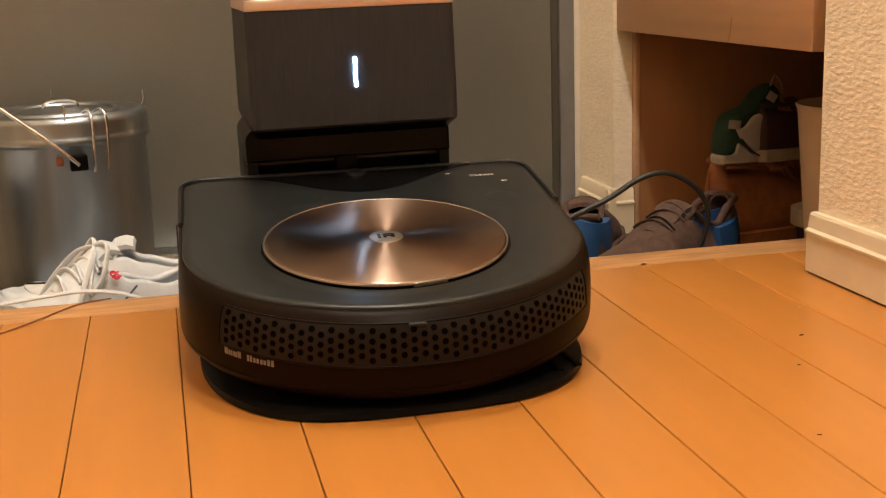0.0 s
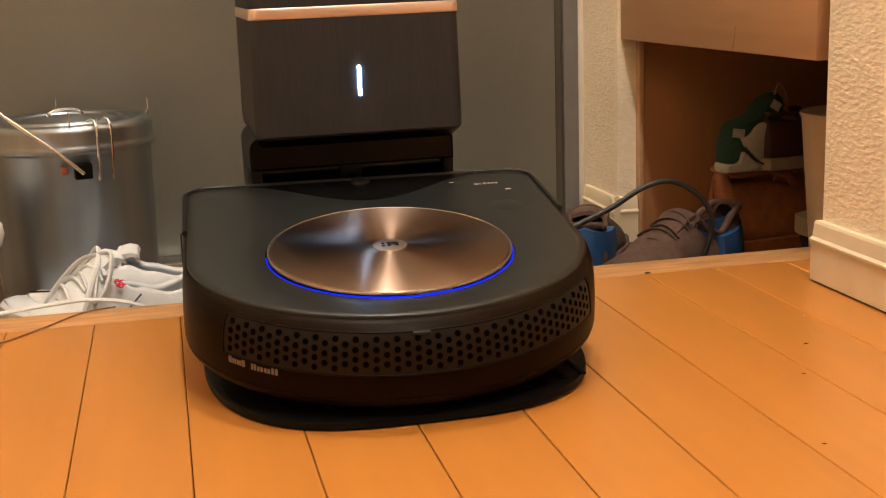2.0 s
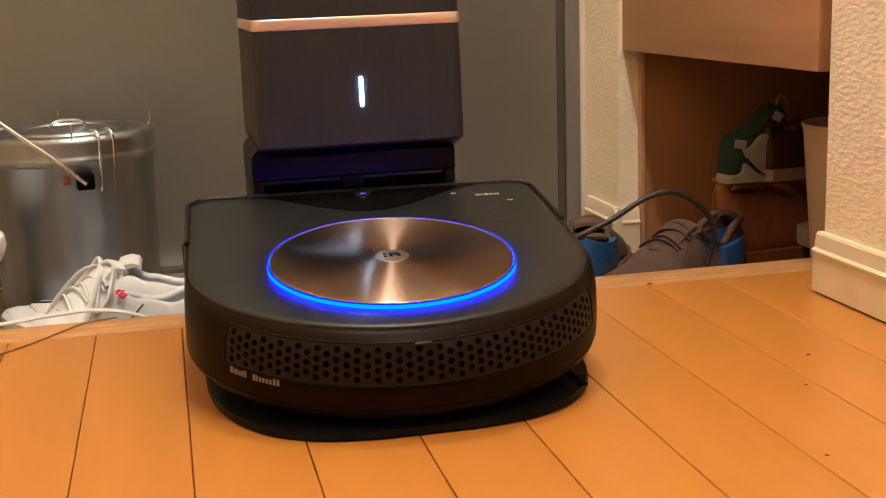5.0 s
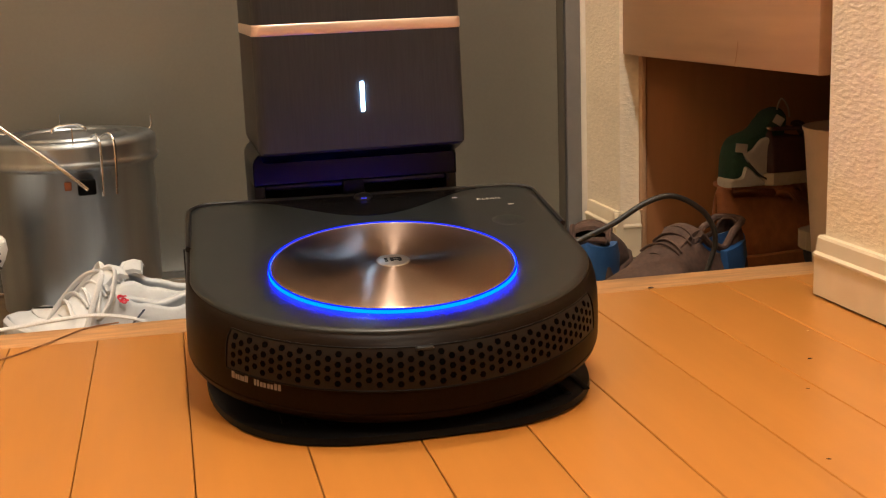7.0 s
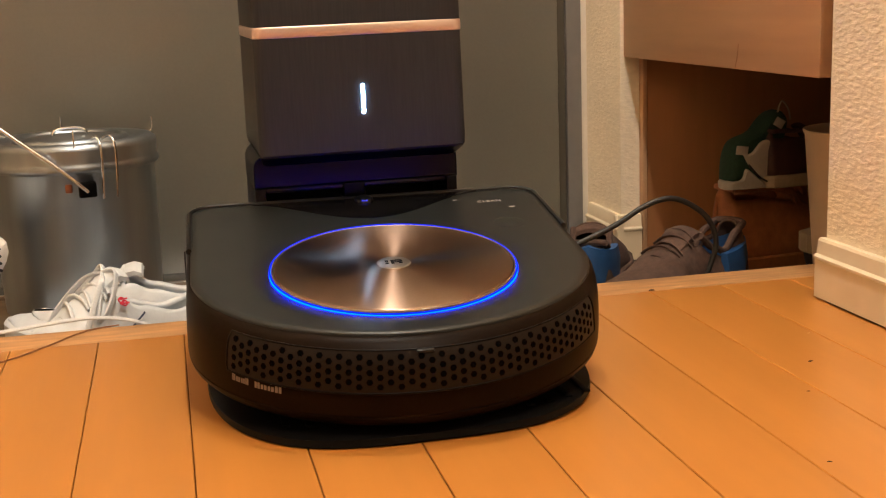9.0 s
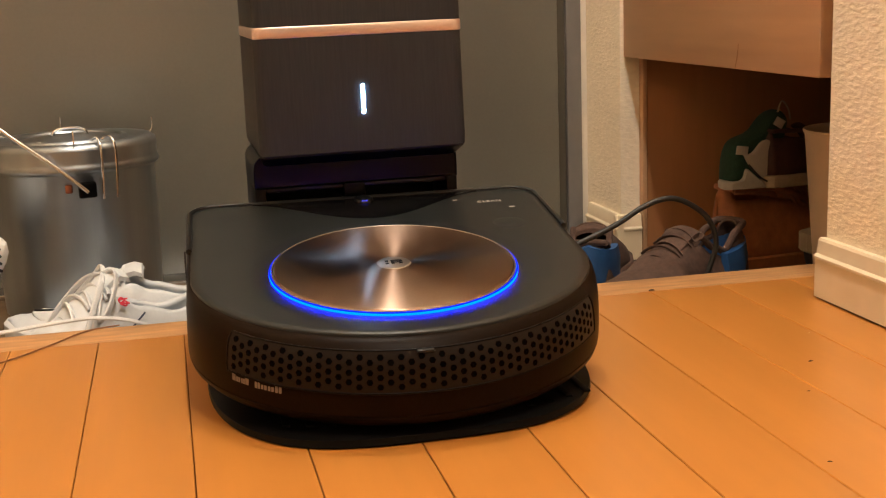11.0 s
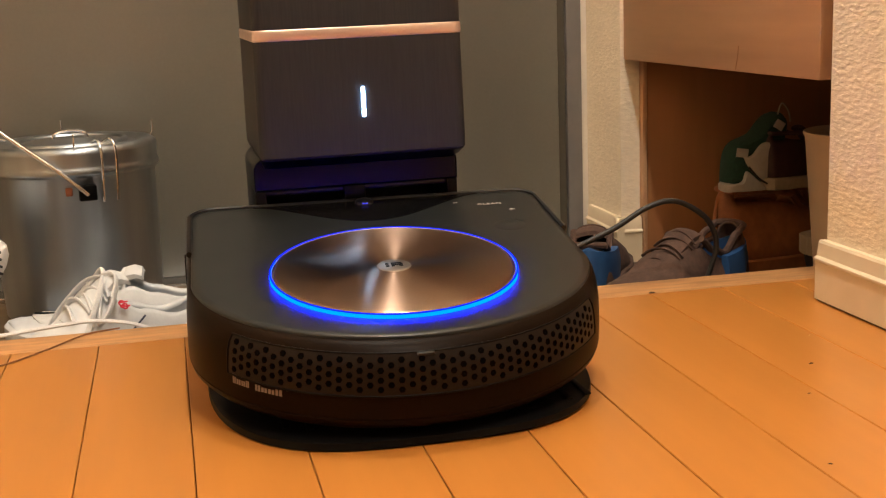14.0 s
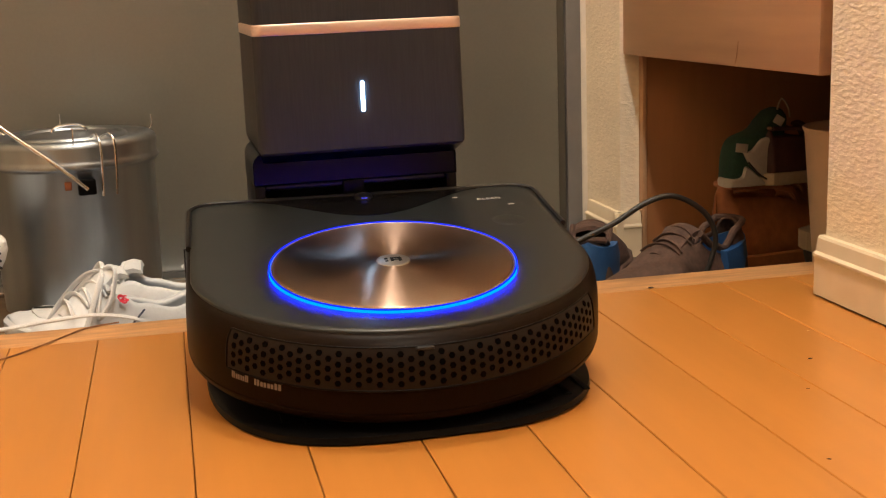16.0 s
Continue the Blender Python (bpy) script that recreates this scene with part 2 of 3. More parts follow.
wall("wall_niche_far", (0.6310, 1.587, G - 0.02), (1.10, 1.80, 2.30), label=CREAM)
wall("wall_niche_back", (0.985, 1.0135, G - 0.02), (1.10, 1.5865, 2.30), label="wall behind the shoe cabinet")
wall("wall_niche_near", (0.7605, 0.90, G - 0.02), (1.10, 1.013, 2.30), label="wall beside the shoe cabinet")
wall("wall_west", (-0.95, -2.40, -0.2), (-0.80, 1.80, 2.30), "tan_wall", label="unseen tan wall of the hallway, toned for bounce light")
wall("wall_south", (-0.95, -2.55, -0.2), (0.76, -2.40, 2.30), "dark_wall", label="unseen dark wall at the hallway's end, cuts bounce light")
wall("wall_north", (-0.95, 1.80, -0.2), (1.10, 1.95, 2.30), label="wall round the entrance door")
tagged(part("ceiling", box((-0.95, -2.55, 2.30), (1.10, 1.95, 2.40)), "ceiling", smooth=False),
       "unseen papered ceiling, darkened to cut bounce light", "ceiling", kind="structure")


def baseboard(name, start, end, out, height=0.058):
    # stepped profile: a plinth with a narrow lip, then a bevelled cap
    s, e, o = Vector(start), Vector(end), Vector(out)
    prof = [(0.0, 0.0), (0.010, 0.0), (0.010, height * 0.66), (0.0118, height * 0.68), (0.0118, height * 0.715), (0.0085, height * 0.75),
            (0.0070, height * 0.96), (0.0055, height), (0.0, height)]
    rings = [[p + o * a + Vector((0, 0, max(z, 0.0022))) for a, z in prof] for p in (s, e)]
    # dark strip below the lifted board, drawn as its shadow line
    foot = [[p + o * a + Vector((0, 0, z)) for a, z in ((0.0, 0.0), (0.007, 0.0), (0.007, 0.0020), (0.0, 0.0020))] for p in (s, e)]
    tagged(part(name + "_joint", loft(foot), "gap", smooth=False), "dark strip for the shadow line under the baseboard", "joint", kind="structure")
    return tagged(part(name, loft(rings), "baseboard", angle=25), "cream moulded baseboard along the wall", "baseboard", kind="structure")


baseboard("baseboard_near", (0.592, -2.40, 0.0), (0.592, 1.016, 0.0), (-1, 0, 0))
baseboard("baseboard_far", (0.603, 1.562, G), (0.603, 1.69, G), (-1, 0, 0), 0.066)
baseboard("baseboard_far_end", (0.592, 1.574, G), (0.6300, 1.574, G), (0, -1, 0), 0.066)

# Entrance door in its steel frame.
door = thing("door_1", pose(0, 1.70, G), "dark grey painted steel entrance door, closed", "door", kind="structure")
part("door_leaf", box((-0.42, 0, 0.004), (0.5560, 0.045, 2.12), 0.002), "door", door)
part("door_gap", box((0.5560, 0.012, 0.0), (0.5700, 0.05, 2.13)), "gap", door, smooth=False)
part("door_frame", box((0.5705, 0.004, 0.0), (0.5933, 0.06, 2.16), 0.002), "jamb", door)
part("door_frame", box((-0.47, -0.012, 0.0), (-0.43, 0.06, 2.16), 0.002), "jamb", door)
part("door_frame", box((-0.47, -0.012, 2.1605), (0.602, 0.06, 2.20), 0.002), "jamb", door)
part("door_trim", box((0.5935, 0.008, 0.0), (0.6028, 0.06, 2.16), 0.001), "trim_white", door, "pale vertical trim")
part("threshold", box((-0.43, -0.05, 0.0), (0.5700, 0.0, 0.008), 0.002), "wire", door, "brushed steel door threshold")

# ---- robot vacuum ----
HW, REAR, REACH = 0.1563, 0.1826, 0.1425      # half width, and how far it goes behind and before the disc's centre
ROBOT = pose(0.1572, 0.8854, 0.0941, 8.31, 0, -2.16)


def d_outline(front, side, w, n=72, corner=0.026, rear=REAR):
    # round towards the hallway, flat towards the dock; the round end may be drawn in further than the sides
    pts = []
    for i in range(n + 1):
        a = math.pi + math.pi * i / n
        drawn = side + (front - side) * abs(math.sin(a))
        pts.append(((HW - drawn) * math.cos(a), (REACH - drawn) * math.sin(a), w))
    r = HW - side
    c, b = max(corner - side, 0.004), rear - side
    for k in range(1, 7):
        pts.append((r, (b - c) * k / 7, w))
    for k in range(9):
        a = math.pi / 2 * k / 8
        pts.append((r - c + c * math.cos(a), b - c + c * math.sin(a), w))
    for k in range(1, 20):
        pts.append((r - c - (2 * r - 2 * c) * k / 20, b, w))
    for k in range(9):
        a = math.pi / 2 + math.pi / 2 * k / 8
        pts.append((-r + c + c * math.cos(a), b - c + c * math.sin(a), w))
    for k in range(6, 0, -1):
        pts.append((-r, (b - c) * k / 7, w))
    return pts


SIDE = [(0.0185, 0.0050, -0.0025), (0.0160, 0.0042, -0.0031), (0.0115, 0.0030, -0.0056), (0.0062, 0.0018, -0.0110), (0.0028, 0.0009, -0.0190), (0.0009, 0.0003, -0.0310),
        (0.0, 0.0, -0.0420), (0.0, 0.0, -0.0520)]


def side_inset(a, w):
    k = max(0.0, math.cos(a))
    for (f0, s0, z0), (f1, s1, z1) in zip(SIDE, SIDE[1:]):
        if z1 <= w <= z0:
            t = (z0 - w) / (z0 - z1)
            f, s = f0 + (f1 - f0) * t, s0 + (s1 - s0) * t
            return s + (f - s) * k
    return 0.0


def build_robot():
    robot = thing("robot_vacuum", ROBOT, "dark brown D-shaped robot vacuum with a bronze disc, docked", "robot vacuum")
    part("body_shell", loft([d_outline(*k) for k in SIDE]), "shell", robot)
    skirt = [(0.0009, -0.0523), (0.0002, -0.0535), (0.0012, -0.0570), (0.005, -0.0612), (0.011, -0.0640), (0.022, -0.0650)]
    part("lower_bumper", loft([d_outline(a, a, w) for a, w in skirt]), "shell", robot, "dark brown lower bumper rim")
    deck = [(0.0183, 0.0052, -0.0030), (0.0186, 0.0054, -0.0012), (0.0198, 0.0062, -0.0004), (0.0235, 0.0120, 0.0), (0.0255, 0.040, 0.0)]
    ring = [d_outline(*k) for k in deck]
    m = len(ring[0])
    well = [[((R0) * math.cos(math.atan2(y, x)), R0 * math.sin(math.atan2(y, x)), w) for x, y, _ in ring[-1]]
            for R0, w in ((0.1085, 0.0), (0.1060, -0.0001), (0.1010, -0.0005), (0.0965, -0.0009), (0.0941, -0.0010), (0.0938, -0.0080))]
    part("top_deck", loft(ring + well, cap_end=False), "deck", robot, "matte charcoal top cover", angle=50)
    # raised gloss rim round the flat end
    def rim_path():
        p = d_outline(0.0040, 0.0040, -0.0008)
        k = [q for q in p if q[1] > 0.060]
        return k
    rim = rim_path()
    part("rear_rim", tube(rim, 0.0024, 8, 2), "gloss", robot, "gloss black raised rim")
    # flat sheet for the scoop before the camera, curved towards the disc; its black holds the dock's shade
    shape = []
    for k in range(41):
        u = -0.100 + 0.200 * k / 40
        shape.append((u + 0.002, 0.1735 - 0.056 * math.cos(math.pi * u / 0.200) ** 1.6))
    back = [(0.098 - 0.196 * k / 10 + 0.002, 0.1742) for k in range(11)]
    rim_low = [(x, y, -0.0005) for x, y in shape + back]
    rim_top = [(x, y, 0.0004) for x, y in shape + back]
    part("camera_scoop", loft([rim_low, rim_top]), "scoop_shade", robot, "flat smooth black sheet for the camera scoop, dock shade in its colour", angle=80)
    part("camera_eye", moved(lathe([(0.0001, 0.0040), (0.004, 0.0036), (0.0075, 0.0020), (0.0085, -0.001)], 24), pose(-0.001, 0.168, 0.0005)),
         "gloss", robot, "small gloss camera dome")
    glint = part("blue_indicator", moved(box((-0.0026, -0.0007, -0.0005), (0.0026, 0.0007, 0.0005), 0.0004), pose(-0.001, 0.1608, 0.0020, 35)),
         "led_small", robot, "tiny blue indicator light")
    # bronze disc
    disc = part("disc_lid", lathe([(0.0105, 0.0025), (0.05, 0.0025), (0.0888, 0.0023), (0.0900, 0.0019), (0.0906, 0.0010), (0.0906, 0.0004)], 160,
                                  (True, False)), "bronze", robot, "brushed bronze metal disc", angle=60)
    part("disc_edge", lathe([(0.0905, 0.0004), (0.0907, 0.0014), (0.0912, 0.0019), (0.0918, 0.0019), (0.0922, 0.0014), (0.0923, 0.0004), (0.0905, 0.0004)], 160),
         "silver", robot, "thin silver rim")
    part("disc_wall", lathe([(0.0919, 0.0006), (0.0919, -0.0090)], 160), "black", robot, "dark side wall of the disc")
    badge = part("badge", lathe([(0.0001, 0.0035), (0.0105, 0.0034), (0.0125, 0.0030), (0.0130, 0.0023)], 48), "silver", robot, "round silver badge")
    mark = join(box((-0.0066, -0.0040, 0), (-0.0040, -0.0012, 0.0008), 0.0003), box((-0.0066, 0.0006, 0), (-0.0040, 0.0036, 0.0008), 0.0003),
                box((-0.0022, -0.0040, 0), (0.0002, 0.0040, 0.0008), 0.0003), box((0.0, 0.0018, 0), (0.0058, 0.0040, 0.0008), 0.0003),
                box((0.0042, -0.0002, 0), (0.0066, 0.0026, 0.0008), 0.0003), box((0.0, -0.0016, 0), (0.0052, 0.0004, 0.0008), 0.0003),
                box((0.0036, -0.0040, 0), (0.0064, -0.0012, 0.0008), 0.0003))
    part("emblem", moved(mark, pose(0, 0, 0.0030)), "black", badge, "dark raised emblem", smooth=False)
    part("lid_tab", moved(box((-0.0125, -0.0924, -0.0012), (0.0125, -0.0900, 0.0021), 0.0005), pose(0, 0, 0, 0, 0, 11)), "silver", robot, "small grey release tab")
    # buttons
    part("button_text", moved(text_bm("CLEAN", 0.0062, 0.0001, 1.15), pose(0.106, 0.141, 0.0004)), "print", robot, "pale printed word", smooth=False)
    part("button_icon", box((0.0755, 0.1495, 0.0001), (0.0795, 0.1512, 0.0005), 0.0003), "print", robot)
    part("button_icon", box((0.1195, 0.1215, 0.0001), (0.1245, 0.1235, 0.0005), 0.0003), "print", robot)
    part("button_dimple", moved(lathe([(0.0001, 0.0006), (0.012, 0.0005), (0.0145, 0.0001)], 32), pose(0.110, 0.082, -0.0002)), "deck", robot, "dark round button area")

    # vent: a perforated plate let into the round side
    def on_side(a, w, out=0.0):
        d = side_inset(a, w) - out
        return Vector(((HW - d) * math.sin(a), (d - REACH) * math.cos(a), w))
    A0, A1, W0, W1 = radians(-55.0), radians(60.5), -0.0350, -0.0084

    def strip(out, a0, a1, w0, w1, n=60, cols=6):
        rows = []
        for i in range(n + 1):
            a = a0 + (a1 - a0) * i / n
            rows.append([on_side(a, w0 + (w1 - w0) * k / cols, out) for k in range(cols + 1)])
        return rows
    rows = strip(0.0006, A0, A1, W0, W1)
    inner = strip(-0.002, A0, A1, W0, W1)
    part("vent_plate", loft([r + list(reversed(s)) for r, s in zip(rows, inner)]), "mesh_plate", robot, "perforated vent plate")
    frame_pts = ([on_side(A0 + (A1 - A0) * i / 40, W1 + 0.0004, 0.0008) for i in range(41)]
                 + [on_side(A1 + 0.006, W1 + (W0 - W1) * k / 6, 0.0008) for k in range(1, 6)]
                 + [on_side(A1 - (A1 - A0) * i / 40, W0 - 0.0004, 0.0008) for i in range(41)]
                 + [on_side(A0 - 0.006, W0 + (W1 - W0) * k / 6, 0.0008) for k in range(1, 6)])
    frame_pts.append(frame_pts[0])
    part("vent_frame", tube(frame_pts, 0.0007, 6, 1), "black", robot, "thin dark frame round the vent")
    # flat discs on the uncut plate; black colour gives the holes' inner shade
    hole = lathe([(0.0001, 0.0), (0.0020, 0.0), (0.0023, 0.0001), (0.00235, -0.0006)], 6)
    me = bpy.data.meshes.new("vent_hole")
    hole.to_mesh(me)
    hole.free()
    me.materials.append(M["hole"])
    cols = 44
    for i in range(cols):
        a = A0 + (A1 - A0) * (i + 0.9) / (cols + 0.8)
        for j in range(4):
            w = W0 + 0.0042 + 0.0064 * (j + (0.5 if i % 2 else 0.0))
            if w > W1 - 0.0028:
                continue
            p = on_side(a, w, 0.0007)
            nrm = (on_side(a, w, 0.02) - on_side(a, w, 0.0)).normalized()
            slope = (on_side(a, w + 0.002) - on_side(a, w - 0.002)).normalized()
            side = slope.cross(nrm).normalized()
            nrm = side.cross(slope)
            rot = Matrix((side, slope, nrm)).transposed().to_4x4()
            ob = new("vent_hole", me)
            ob.parent = robot
            ob.matrix_local = Matrix.Translation(p) @ rot
    part("front_glint_window", box((-0.006, -REACH + 0.0052, -0.0100), (0.006, -REACH + 0.0120, -0.0078), 0.0010), "gloss", robot, "small gloss window")
    # printed marks on the round side, as plain bars
    for a0, a1, wz, hgt in ((-53.4, -52.2, -0.0390, 0.0048), (-51.9, -50.4, -0.0395, 0.0036), (-50.1, -48.7, -0.0395, 0.0036), (-48.5, -47.4, -0.0390, 0.0046),
                            (-45.3, -43.6, -0.0393, 0.0044), (-43.3, -41.4, -0.0397, 0.0032), (-41.1, -39.2, -0.0397, 0.0032), (-38.9, -36.9, -0.0392, 0.0044)):
        for k, sub in enumerate((0.0, 0.55)):
            s0 = radians(a0 + (a1 - a0) * sub)
            s1 = radians(a0 + (a1 - a0) * (sub + 0.38))
            top = [[on_side(s0 + (s1 - s0) * t, wz + hgt * u / 2, 0.0003) for u in (-1, 1)] for t in (0, 0.5, 1)]
            low = [[on_side(s0 + (s1 - s0) * t, wz + hgt * u / 2, -0.001) for u in (-1, 1)] for t in (0, 0.5, 1)]
            part("printed_mark", loft([p + list(reversed(q)) for p, q in zip(top, low)]), "faint_print", robot, smooth=False)
    part("side_seam", tube([(-HW - 0.0003, 0.10, -0.012), (-HW - 0.0006, 0.10, -0.03), (-HW - 0.0006, 0.10, -0.045)], 0.0007, 6, 3), "gloss", robot)
    part("underside", loft([d_outline(a, a, w) for a, w in ((0.024, -0.0651), (0.030, -0.0670), (0.05, -0.0675))]), "black", robot, "black underside")
    for s in (-1, 1):
        wheel = part("wheel", moved(lathe([(0.002, -0.009), (0.020, -0.009), (0.022, -0.006), (0.022, 0.006), (0.020, 0.009), (0.002, 0.009)], 24, (True, True)),
                                    pose(s * 0.115, 0.02, -0.062, 0, 90, 0)), "black", robot, "black rubber drive wheel")
    # light guide in the slot round the disc; it glows by its material
    lamp = part("light_ring", lathe([(0.0925, -0.0058), (0.0925, -0.0011), (0.0934, -0.0011), (0.0934, -0.0058), (0.0925, -0.0058)], 160), "led_blue", robot,
                "glowing blue light ring round the disc")
    # added edge of weaker glow; left showing when the ring sinks, as dimmed light
    part("light_ring_edge", lathe([(0.0925, -0.0010), (0.0925, -0.0002), (0.0927, 0.0), (0.0932, 0.0), (0.0934, -0.0002), (0.0934, -0.0010), (0.0925, -0.0010)], 160),
         "led_edge", lamp, "added dim edge of the light ring, for its dimmed glow")
    return robot, lamp, glint


robot, light_ring, glint = build_robot()

# ---- dock ----
DX = 0.1715


def rounded_rect(hx, y0, y1, r, z, n=6):
    pts = []
    for cx, cy, a0 in ((hx - r, y1 - r, 0), (-hx + r, y1 - r, 90), (-hx + r, y0 + r, 180), (hx - r, y0 + r, 270)):
        for k in range(n + 1):
            a = radians(a0 + 90 * k / n)
            pts.append((cx + r * math.cos(a), cy + r * math.sin(a), z))
    return pts


TOWER = Matrix.Translation((-0.0050, 0, 0.0086)) @ Matrix.Scale(0.9707, 4)      # the tower's lean over the robot's flat end


def build_dock():
    dock = thing("charging_dock", pose(DX, 0, 0, 0, -0.35, 0), "tall dark brown charging and emptying dock with a rose metal band", "vacuum dock")
    # base plate with a ramp that lifts the robot's flat end
    def plate(hx, y0, z, n=40):
        pts = []
        for i in range(n + 1):
            a = math.pi + math.pi * i / n
            c, s = math.cos(a), math.sin(a)
            pts.append((hx * math.copysign(abs(c) ** 0.62, c), 0.93 - (0.93 - y0) * abs(s) ** 0.80, z))
        return pts + [(hx * 0.94, 1.05, z), (hx * 0.70, 1.25, z), (-hx * 0.70, 1.25, z), (-hx * 0.94, 1.05, z)]
    part("base_plate", moved(loft([plate(0.143, 0.760, 0.0), plate(0.146, 0.757, 0.002), plate(0.1455, 0.758, 0.0065), plate(0.142, 0.762, 0.0085)]),
                             pose(-0.012, 0, 0)), "black", dock, "black ridged base plate")
    ramp = [[(x, 0.85, 0.008), (x, 1.24, 0.008), (x, 1.24, 0.045), (x, 1.06, 0.042), (x, 0.92, 0.016)] for x in (-0.092, 0.092)]
    part("ramp", loft(ramp), "black", dock, smooth=False)
    for k in range(15):
        x = -0.112 + 0.0155 * k
        part("plate_rib", box((x, 0.775 + 0.00035 * (k - 7) ** 2 * 1.3, 0.0082), (x + 0.005, 0.86, 0.0098), 0.0006), "black", dock)
    # set-back bay front with rounded upper corners, open below a ledge
    def arch_ring(y, hx, z0, z1, r):
        pts = [(hx, y, z0)]
        for cx, a0 in ((hx - r, 0), (-hx + r, 90)):
            for k in range(7):
                a = radians(a0 + 15 * k)
                pts.append((cx + r * math.cos(a), y, z1 - r + r * math.sin(a)))
        return pts + [(-hx, y, z0)]
    part("bay_fascia", moved(loft([arch_ring(1.109, 0.0935, 0.1275, 0.1565, 0.012), arch_ring(1.107, 0.0945, 0.1265, 0.1575, 0.013), arch_ring(1.22, 0.0945, 0.1265, 0.1575, 0.013)]), TOWER @ pose(-0.0045, 0, 0)),
         "bay", dock, "smooth dark panel over the bay", angle=35)
    for s in (-1, 1):
        part("bay_cheek", moved(box((s * 0.0895 - 0.0050, 1.107, 0.0), (s * 0.0895 + 0.0050, 1.22, 0.1264), 0.0015), TOWER @ pose(-0.0045, 0, 0)), "bay", dock)
    part("bay_back", moved(box((-0.0890, 1.165, 0.0), (0.0800, 1.22, 0.1264), 0.003), TOWER), "black", dock, "black bay wall")
    part("bay_ledge", moved(box((-0.0890, 1.112, 0.1212), (0.0800, 1.166, 0.1262), 0.0015), TOWER), "gloss", dock, "gloss ledge in the bay")
    part("bay_contact", moved(box((-0.018, 1.104, 0.112), (0.002, 1.15, 0.1275), 0.002), TOWER), "black", dock)
    under = [rounded_rect(0.0890, 1.100, 1.24, 0.010, 0.1480, 8), rounded_rect(0.0932, 1.0795, 1.262, 0.010, 0.1572, 8)]
    part("tower_underside", moved(loft(under), TOWER), "bay", dock, "dark sloping underside of the tower")
    # tower
    body = [(0.0925, 1.0785, 0.1576), (0.0938, 1.0765, 0.1598), (0.0940, 1.0765, 0.17), (0.0932, 1.078, 0.2615)]
    part("tower_body", moved(loft([rounded_rect(h, y, 1.262, 0.010, z, 8) for h, y, z in body]), TOWER), "tower", dock, "dark brown matte tower front")
    part("metal_band", moved(loft([rounded_rect(0.0930, 1.0776, 1.262, 0.010, 0.2617, 8), rounded_rect(0.0937, 1.0770, 1.2626, 0.010, 0.2627, 8),
                             rounded_rect(0.0937, 1.0770, 1.2626, 0.010, 0.2703, 8), rounded_rect(0.0930, 1.0776, 1.262, 0.010, 0.2713, 8)]), TOWER),
         "rose", dock, "rose-coloured brushed metal band")
    # arched lid
    arch = [[(x, y, 0.2716) for x, y, _ in rounded_rect(0.0930, 1.0778, 1.262, 0.010, 0, 8)]]
    for h, y, z, crown in ((0.0932, 1.0785, 0.440, 0.024), (0.0905, 1.082, 0.448, 0.030), (0.082, 1.092, 0.452, 0.032)):
        arch.append([(x, v, z + crown * (1 - (x / h) ** 2)) for x, v, _ in rounded_rect(h, y, 1.262, 0.010, 0, 8)])
    part("bag_lid", moved(loft(arch), TOWER), "tower", dock, "dark ribbed lid of the dust bag")
    led = loft([[(0.0016 * math.cos(a), 0.0, 0.0016 * math.sin(a) + (0.0118 if math.sin(a) > 0 else -0.0118)) for a in
                             [2 * math.pi * (i + 0.5) / 20 for i in range(20)]],
                            [(0.0015 * math.cos(a), -0.0009, 0.0015 * math.sin(a) + (0.0118 if math.sin(a) > 0 else -0.0118)) for a in
                             [2 * math.pi * (i + 0.5) / 20 for i in range(20)]]])
    part("status_light", moved(led, TOWER @ pose(0.0002, 1.0766, 0.2055)), "led_white", dock, "white glowing status light")
    return dock


build_dock()

# ---- power cord ----
cord = part("power_cord", tube([(0.262, 1.17, 0.012), (0.33, 1.185, 0.016), (0.385, 1.19, 0.025), (0.418, 1.19, 0.037), (0.450, 1.19, 0.050), (0.481, 1.19, 0.067), (0.507, 1.19, 0.074),
                                (0.528, 1.19, 0.069), (0.550, 1.19, 0.054), (0.561, 1.19, 0.037), (0.564, 1.19, 0.020), (0.560, 1.19, 0.004), (0.550, 1.188, -0.018), (0.525, 1.180, -0.055),
                                (0.49, 1.172, G + 0.0032), (0.40, 1.175, G + 0.0032)], 0.0030, 12, 8), "cord")
tagged(cord, "black rubber power cord looping over the entry step", "power cord")

# ---- steel pail ----


